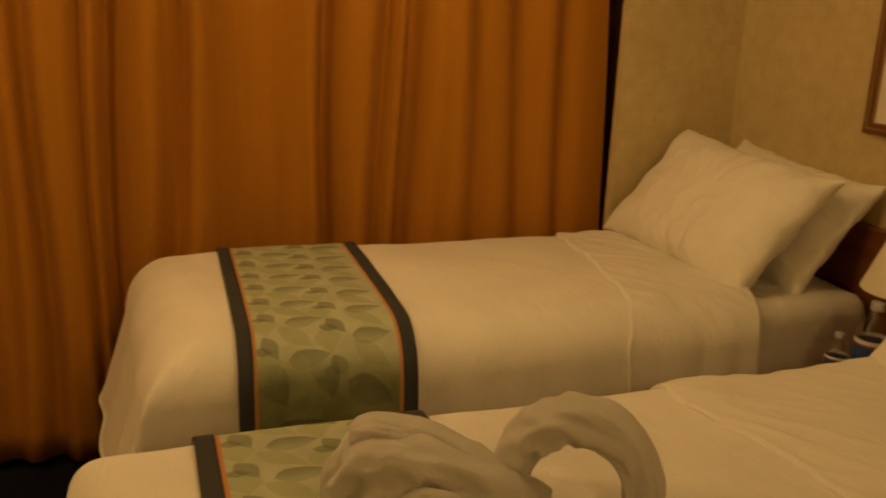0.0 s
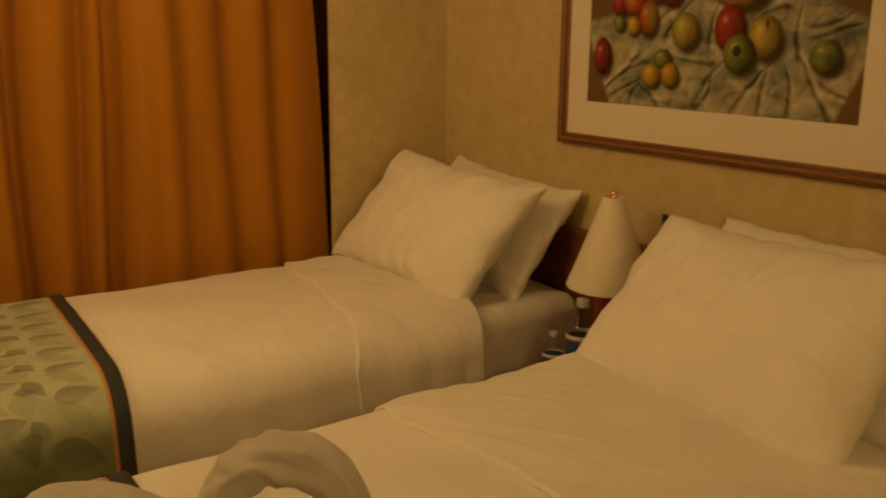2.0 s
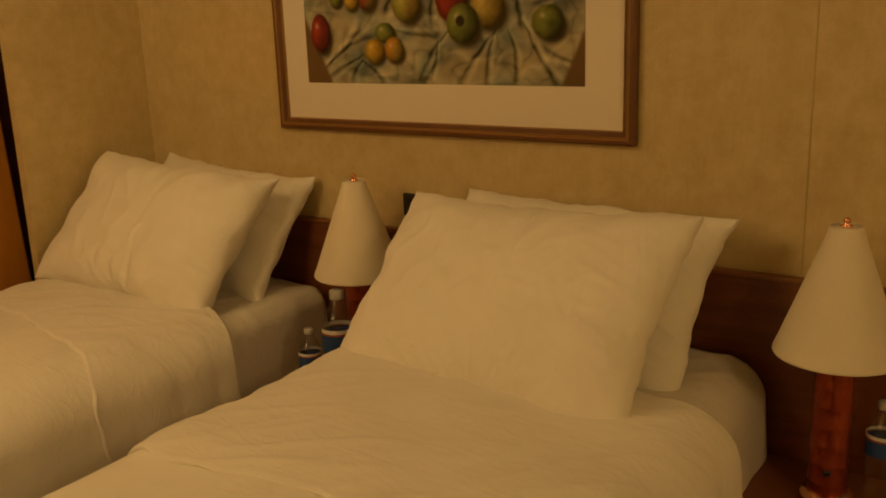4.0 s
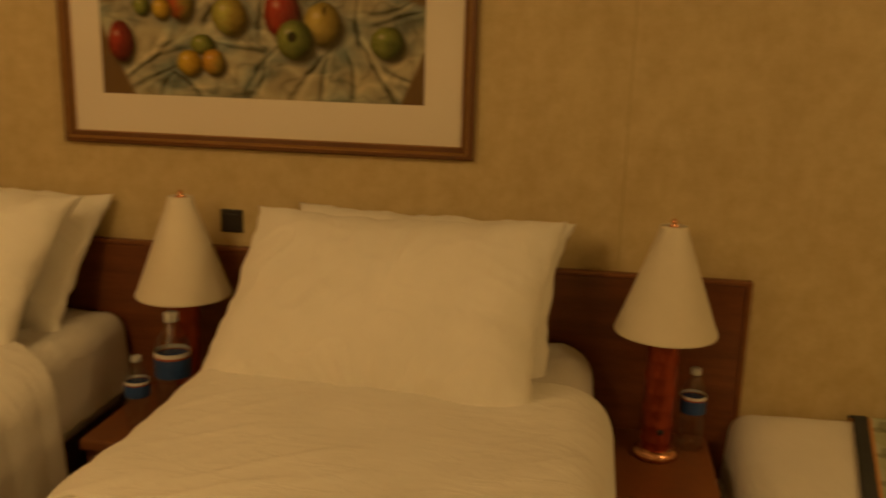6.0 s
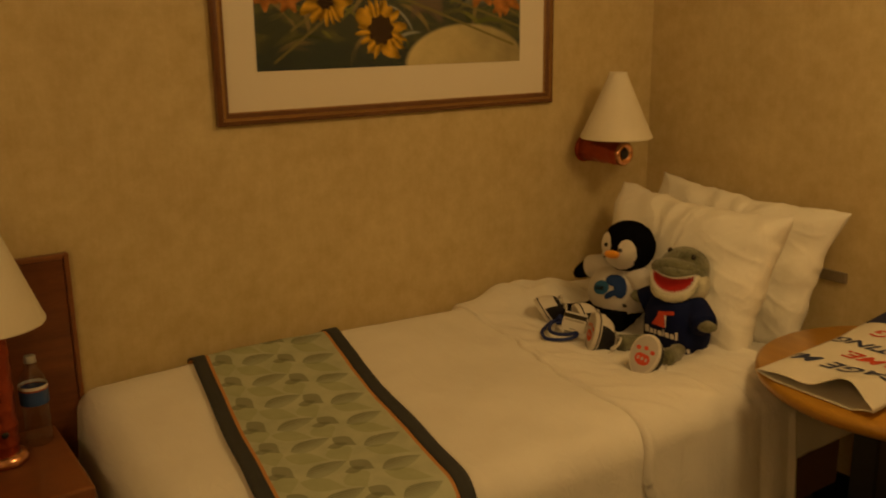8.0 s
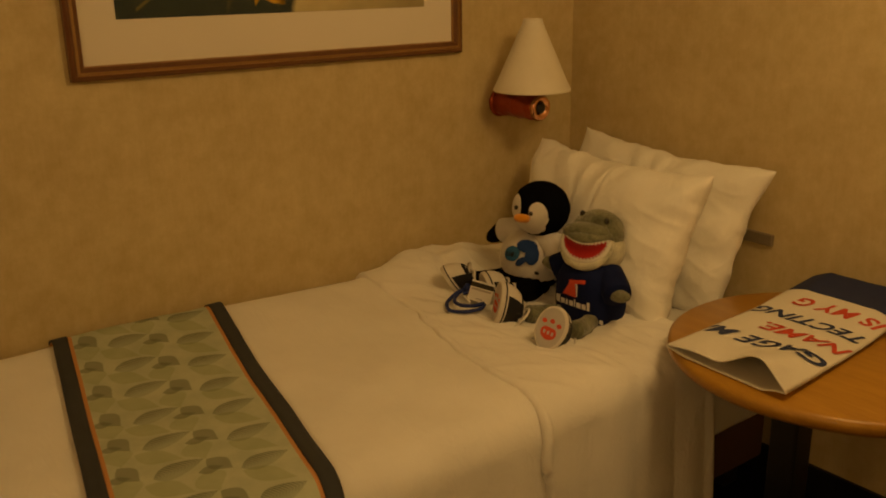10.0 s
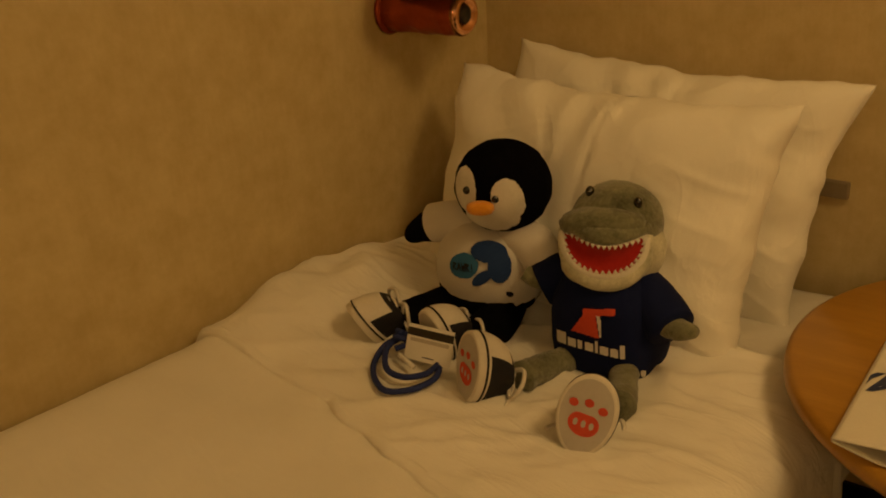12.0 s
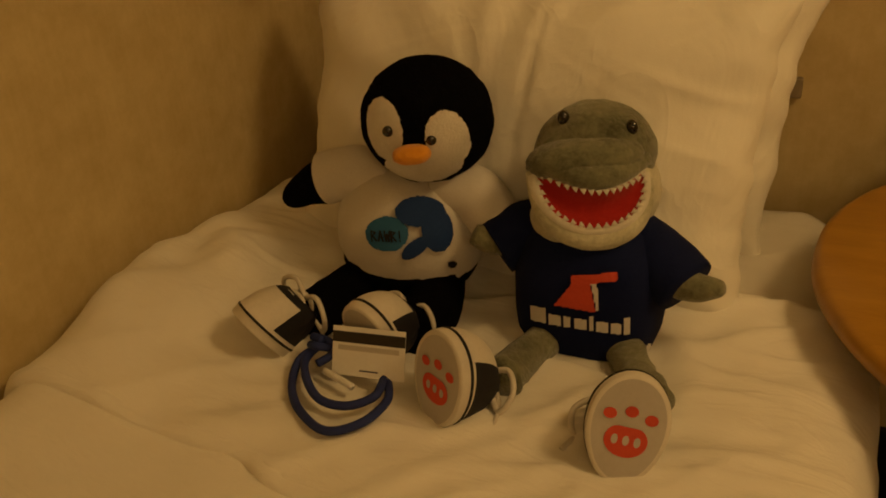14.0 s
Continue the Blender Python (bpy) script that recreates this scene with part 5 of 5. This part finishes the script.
def penguin():
    toy = Toy()
    body, br = (-0.362, -3.865, 0.632), (0.097, 0.082, 0.088)
    head, hr = (-0.394, -3.868, 0.782), (0.0795, 0.076, 0.0745)
    toy.ball((-0.36, -3.865, 0.600), (0.090, 0.078, 0.050), M_BLACK, 0.03)
    toy.ball(body, br, M_TEE, 0.018, seed=3.0)
    toy.ball(head, hr, M_BLACK, 0.022, seg=64)
    toy.patch(head, hr, lambda a, b: inside(a, b, -0.050, -0.007, 0.020, 0.036, 0.1) or inside(a, b, 0.020, -0.025, 0.025, 0.032, 0.2) or (inside(a, b, -0.010, -0.051, 0.046, 0.022) and b < -0.03), M_WHITE, 0.0035, 0.0011)
    k = Vector(head) + FACE * 0.076 - ACROSS * 0.022 - UPWARD * 0.038
    toy.ball(k, (0.0215, 0.018, 0.0115), M_ORANGE, 0.04, rot=TOY_AXES, power=0.85)
    for a, b in ((-0.046, -0.010), (0.001, -0.024)):
        toy.ball(Vector(head) + ACROSS * a + UPWARD * b + FACE * (0.0735 if a > -0.02 else 0.0645), (0.0065, 0.0065, 0.0065), M_EYE, seg=20)
    # print on the shirt
    toy.patch(body, br, lambda a, b: inside(a, b, -0.028, 0.005, 0.026, 0.021), M_PBLUE, 0.0045, 0.0012)
    toy.patch(body, br, lambda a, b: (inside(a, b, 0.014, 0.028, 0.030, 0.018, -0.1) or inside(a, b, 0.032, 0.004, 0.019, 0.026) or inside(a, b, 0.004, -0.014, 0.020, 0.009, 0.6)) and not inside(a, b, 0.000, 0.006, 0.007, 0.007), M_PNAVY, 0.006, 0.0012)
    toy.patch(body, br, lambda a, b: inside(a, b, 0.046, -0.040, 0.0055, 0.0045), M_CLOTH, 0.0045)
    toy.patch(body, br, rawr, M_CLOTH, 0.0062, 0.0008)
    # sleeves, flipper and the other arm
    toy.limb([(-0.335, -3.87, 0.690), (-0.290, -3.868, 0.700), (-0.246, -3.862, 0.690)], lambda q: 0.036 - 0.002 * q, M_TEE, 0.05)
    toy.limb([(-0.255, -3.862, 0.690), (-0.222, -3.860, 0.675), (-0.186, -3.858, 0.652)], lambda q: 0.030 - 0.020 * q * q, M_BLACK, 0.08)
    toy.limb([(-0.405, -3.872, 0.690), (-0.450, -3.868, 0.690), (-0.492, -3.850, 0.655)], lambda q: 0.036 - 0.003 * q, M_TEE, 0.05)
    # legs and shoes
    toy.limb([(-0.335, -3.86, 0.575), (-0.305, -3.79, 0.568), (-0.292, -3.70, 0.576)], lambda q: 0.038 - 0.006 * q, M_BLACK, 0.06)
    toy.limb([(-0.395, -3.86, 0.575), (-0.420, -3.79, 0.568), (-0.424, -3.715, 0.576)], lambda q: 0.038 - 0.006 * q, M_BLACK, 0.06)
    toy.shoe((-0.262, -3.655, 0.583), LEFTWARD * 0.62 + FACE * 0.35 - Vector((0, 0, 0.55)), LEFTWARD * 0.25 + FACE * 0.5 + Vector((0, 0, 0.55)), 0.92, paw=False)
    toy.shoe((-0.392, -3.675, 0.590), LEFTWARD * 0.50 + FACE * 0.55 - Vector((0, 0, 0.35)), LEFTWARD * 0.1 + FACE * 0.2 + Vector((0, 0, 0.8)), 0.92, paw=False)
    return toy.done("plush_penguin", "black and white plush penguin in a white shirt and sneakers")


def shark():
    toy = Toy()
    body, br = (-0.600, -3.855, 0.598), (0.087, 0.077, 0.100)
    head = Vector((-0.597, -3.880, 0.755))

    def at(a, b, f):
        return head + ACROSS * a + UPWARD * b + FACE * f
    toy.ball((-0.60, -3.862, 0.585), (0.085, 0.066, 0.050), M_PALE, 0.03)
    toy.ball(body, br, M_NAVY, 0.014, power=0.72, seg=56, seed=5.0)
    toy.ball(at(-0.003, 0.0, 0.0), (0.069, 0.060, 0.061), M_GREY, 0.020, TOY_AXES, 56, seed=2.0)
    toy.ball(at(0.002, -0.040, -0.006), (0.068, 0.056, 0.062), M_PALE, 0.02, TOY_AXES, 48, seed=8.0)
    toy.ball(at(-0.022, -0.062, 0.018), (0.062, 0.040, 0.040), M_PALE, 0.02, TOY_AXES, 48, seed=4.0)
    toy.ball(at(-0.020, -0.003, 0.032), (0.065, 0.044, 0.026), M_GREY, 0.03, TOY_AXES, 56, 0.9, seed=6.0)

    # the open mouth between an upper lip and a deep lower lip
    def upper(k):
        return Vector((-0.076 + 0.119 * k, -0.0106 - 0.010 * k - 0.0185 * math.sin(math.pi * k), 0.044 + 0.031 * math.sin(math.pi * k)))

    def lower(k):
        bow = math.sin(math.pi * k) ** 0.8
        return Vector((-0.0185 - 0.0575 * math.cos(math.pi * k), -0.0106 - 0.010 * k - 0.060 * bow, 0.044 + 0.022 * bow))
    n = 40
    rows = []
    for j in range(9):
        q = j / 8
        row = []
        for i in range(n + 1):
            p = upper(i / n).lerp(lower(i / n), q)
            row.append(toy.bm.verts.new(at(p.x, p.y, p.z - 0.012 * math.sin(math.pi * q) * math.sin(math.pi * i / n))))
        rows.append(row)
    toy.grid(rows, M_RED, closed=False)

    def lip(edge, out, back, mat):
        strip = []
        for grow, sink, rise in ((0.0, 0.0, 0.001), (0.35, -0.15, 0.0025), (1.0, 1.0, 0.0)):
            row = []
            for i in range(n + 1):
                p = edge(i / n)
                away = Vector((0, out)) if edge is upper else Vector((-math.cos(math.pi * i / n) * abs(out) * 0.8, out * (0.35 + 0.65 * math.sin(math.pi * i / n))))
                row.append(toy.bm.verts.new(at(p.x + away.x * grow, p.y + away.y * grow, p.z - back * sink + rise)))
            strip.append(row)
        toy.grid(strip, mat, closed=False)
    lip(upper, 0.005, 0.003, M_FELT)
    lip(lower, -0.012, 0.006, M_FELT)
    toy.limb([at(p.x * 1.06 + 0.002, p.y - 0.013 * math.sin(math.pi * k / 10) ** 0.5, p.z - 0.012) for k in range(11) for p in (lower(k / 10),)], lambda q: 0.008 + 0.005 * math.sin(math.pi * q), M_PALE, 0.06)
    toy.limb([at(p.x, p.y + 0.0125, p.z - 0.006) for k in range(9) for p in (upper(k / 8),)], lambda q: 0.009 + 0.005 * math.sin(math.pi * q), M_GREY, 0.06)

    def tooth(p, tip):
        q = [toy.bm.verts.new(at(p.x + x, p.y + y, p.z + 0.0022 + w)) for x, y, w in ((-0.0040, 0, 0), (0.0040, 0, 0), (0, 0.4 * tip, 0.003), (0, tip, 0.001))]
        for tri in ((0, 1, 2), (0, 2, 3), (1, 3, 2)):
            f = toy.bm.faces.new([q[k] for k in tri])
            f.material_index = M_FELT
    for k in range(15):
        tooth(upper(0.04 + 0.92 * k / 14), -0.0065)
    for k in range(19):
        tooth(lower(0.05 + 0.90 * k / 18), 0.0062)
    for a, b, f in ((-0.040, 0.044, 0.030), (0.030, 0.027, 0.047)):
        toy.ball(at(a, b, f), (0.0068, 0.0068, 0.0085), M_EYE, rot=TOY_AXES, seg=20)
    # red funnel mark and a pale word-length row of bars on the shirt
    toy.patch(body, br, lambda a, b: (-0.016 - 0.22 * (a + 0.014) < b < 0.028 and -0.056 + 0.75 * (b + 0.008) < a < -0.013 - 0.15 * (b + 0.012)) or (-0.036 < a < 0.012 and 0.019 + 0.08 * a < b < 0.029 + 0.05 * a), M_PRED, 0.004, 0.0015, 0.72)
    toy.patch(body, br, lambda a, b: -0.012 - 0.15 * (b + 0.012) < a < -0.009 - 0.05 * (b + 0.012) and -0.014 < b < 0.018, M_PWHITE, 0.004, 0.0015, 0.72)
    for x0, w, h in ((-0.079, 0.015, 0.019), (-0.061, 0.012, 0.013), (-0.046, 0.008, 0.013), (-0.035, 0.013, 0.013), (-0.019, 0.004, 0.018), (-0.012, 0.012, 0.013), (0.003, 0.012, 0.013), (0.018, 0.006, 0.021)):
        toy.patch(body, br, lambda a, b: x0 < a < x0 + w and 0 < b + 0.037 + 0.18 * (a + 0.027) < h, M_PWHITE, 0.004, 0.0014, 0.72)
    toy.patch(body, br, lambda a, b: inside(a, b, 0.050, -0.070, 0.004, 0.006), M_PWHITE, 0.004, 0.0018, 0.72)
    # sleeves and paws
    toy.limb([(-0.565, -3.868, 0.660), (-0.522, -3.850, 0.662), (-0.492, -3.826, 0.646)], lambda q: 0.036 - 0.002 * q, M_NAVY, 0.04)
    toy.limb([(-0.510, -3.835, 0.655), (-0.485, -3.818, 0.660), (-0.470, -3.812, 0.668)], lambda q: 0.020 - 0.008 * q, M_GREY, 0.08)
    toy.limb([(-0.638, -3.868, 0.660), (-0.678, -3.850, 0.648), (-0.712, -3.830, 0.630)], lambda q: 0.037 - 0.001 * q, M_NAVY, 0.04)
    toy.limb([(-0.703, -3.834, 0.632), (-0.730, -3.828, 0.632), (-0.752, -3.824, 0.640)], lambda q: 0.018 - 0.011 * q * q, M_GREY, 0.12)
    # legs and sneakers, soles out
    toy.limb([(-0.575, -3.835, 0.553), (-0.555, -3.76, 0.556), (-0.545, -3.690, 0.566)], lambda q: 0.019 + 0.005 * q, M_GREY, 0.25)
    toy.limb([(-0.635, -3.835, 0.553), (-0.675, -3.76, 0.556), (-0.705, -3.690, 0.570)], lambda q: 0.019 + 0.005 * q, M_GREY, 0.25)
    toy.shoe((-0.500, -3.622, 0.600), LEFTWARD * 0.72 + FACE * 0.55, Vector((0, 0, 1)) + ACROSS * 0.05, 0.98)
    toy.shoe((-0.698, -3.618, 0.592), FACE * 0.95 + LEFTWARD * 0.10, Vector((0, 0, 1)) + ACROSS * 0.22, 0.99)
    return toy.done("plush_shark", "grey plush shark in a navy shirt and white sneakers")


penguin()
shark()


# ---- key card on its lanyard ----
def lanyard():
    ob = thing("lanyard", pose(0, 0, 0), "blue cord lanyard with a white card lying on the bed", "lanyard")
    cord_mat = surface("blue_cord", (0.008, 0.018, 0.11), (0.014, 0.030, 0.17), 30, 300, 0.8, 0.6, 0.001)
    z = BED_Z + 0.023
    path = [(-0.345, -3.652, z + 0.02), (-0.326, -3.636, z + 0.008), (-0.336, -3.600, z), (-0.366, -3.566, z), (-0.408, -3.546, z), (-0.438, -3.570, z), (-0.446, -3.612, z), (-0.430, -3.640, z + 0.004),
            (-0.436, -3.604, z + 0.008), (-0.416, -3.580, z + 0.008), (-0.384, -3.580, z + 0.008), (-0.354, -3.604, z + 0.009), (-0.334, -3.636, z + 0.010), (-0.345, -3.660, z + 0.018), (-0.362, -3.648, z + 0.016), (-0.352, -3.630, z + 0.012)]
    part("cord", tube(smooth_path(path, 10), 0.0048, 10), cord_mat, ob, "blue braided cord")
    knot = [(-0.330, -3.655, z + 0.016), (-0.345, -3.645, z + 0.024), (-0.358, -3.655, z + 0.018), (-0.345, -3.668, z + 0.016), (-0.332, -3.660, z + 0.024), (-0.350, -3.650, z + 0.030)]
    part("knot", tube(smooth_path(knot, 8), 0.0048, 10), cord_mat, ob)
    clip = [(-0.362, -3.628, z + 0.006), (-0.385, -3.618, z + 0.008), (-0.405, -3.612, z + 0.006)]
    part("clip", tube(smooth_path(clip, 6), 0.0040, 10), WHITE_PLASTIC, ob, "pale plastic clip")
    across, up = Vector((-0.083, -0.006, 0.004)).normalized(), Vector((0.003, -0.022, 0.047)).normalized()
    front = across.cross(up).normalized()
    up = front.cross(across)
    m = Matrix.Translation((-0.409, -3.646, 0.597)) @ Matrix((across, up, front)).transposed().to_4x4()
    card = part("card", box(bmesh.new(), -0.0428, 0.0428, -0.027, 0.027, -0.0004, 0.0004), WHITE_PLASTIC, ob, "white plastic card", m, smooth=False)
    part("magnetic_stripe", box(bmesh.new(), -0.0428, 0.0428, 0.0095, 0.0215, 0.0004, 0.0007), BLACK, card, "black magnetic stripe", smooth=False)
    part("signature_bar", box(bmesh.new(), -0.036, 0.036, 0.001, 0.0065, 0.0004, 0.0006), SHOE_SOLE, card, "", smooth=False)
    part("print_bar", box(bmesh.new(), -0.010, 0.012, -0.021, -0.0195, 0.0004, 0.0006), BAG_NAVY, card, "", smooth=False)


lanyard()
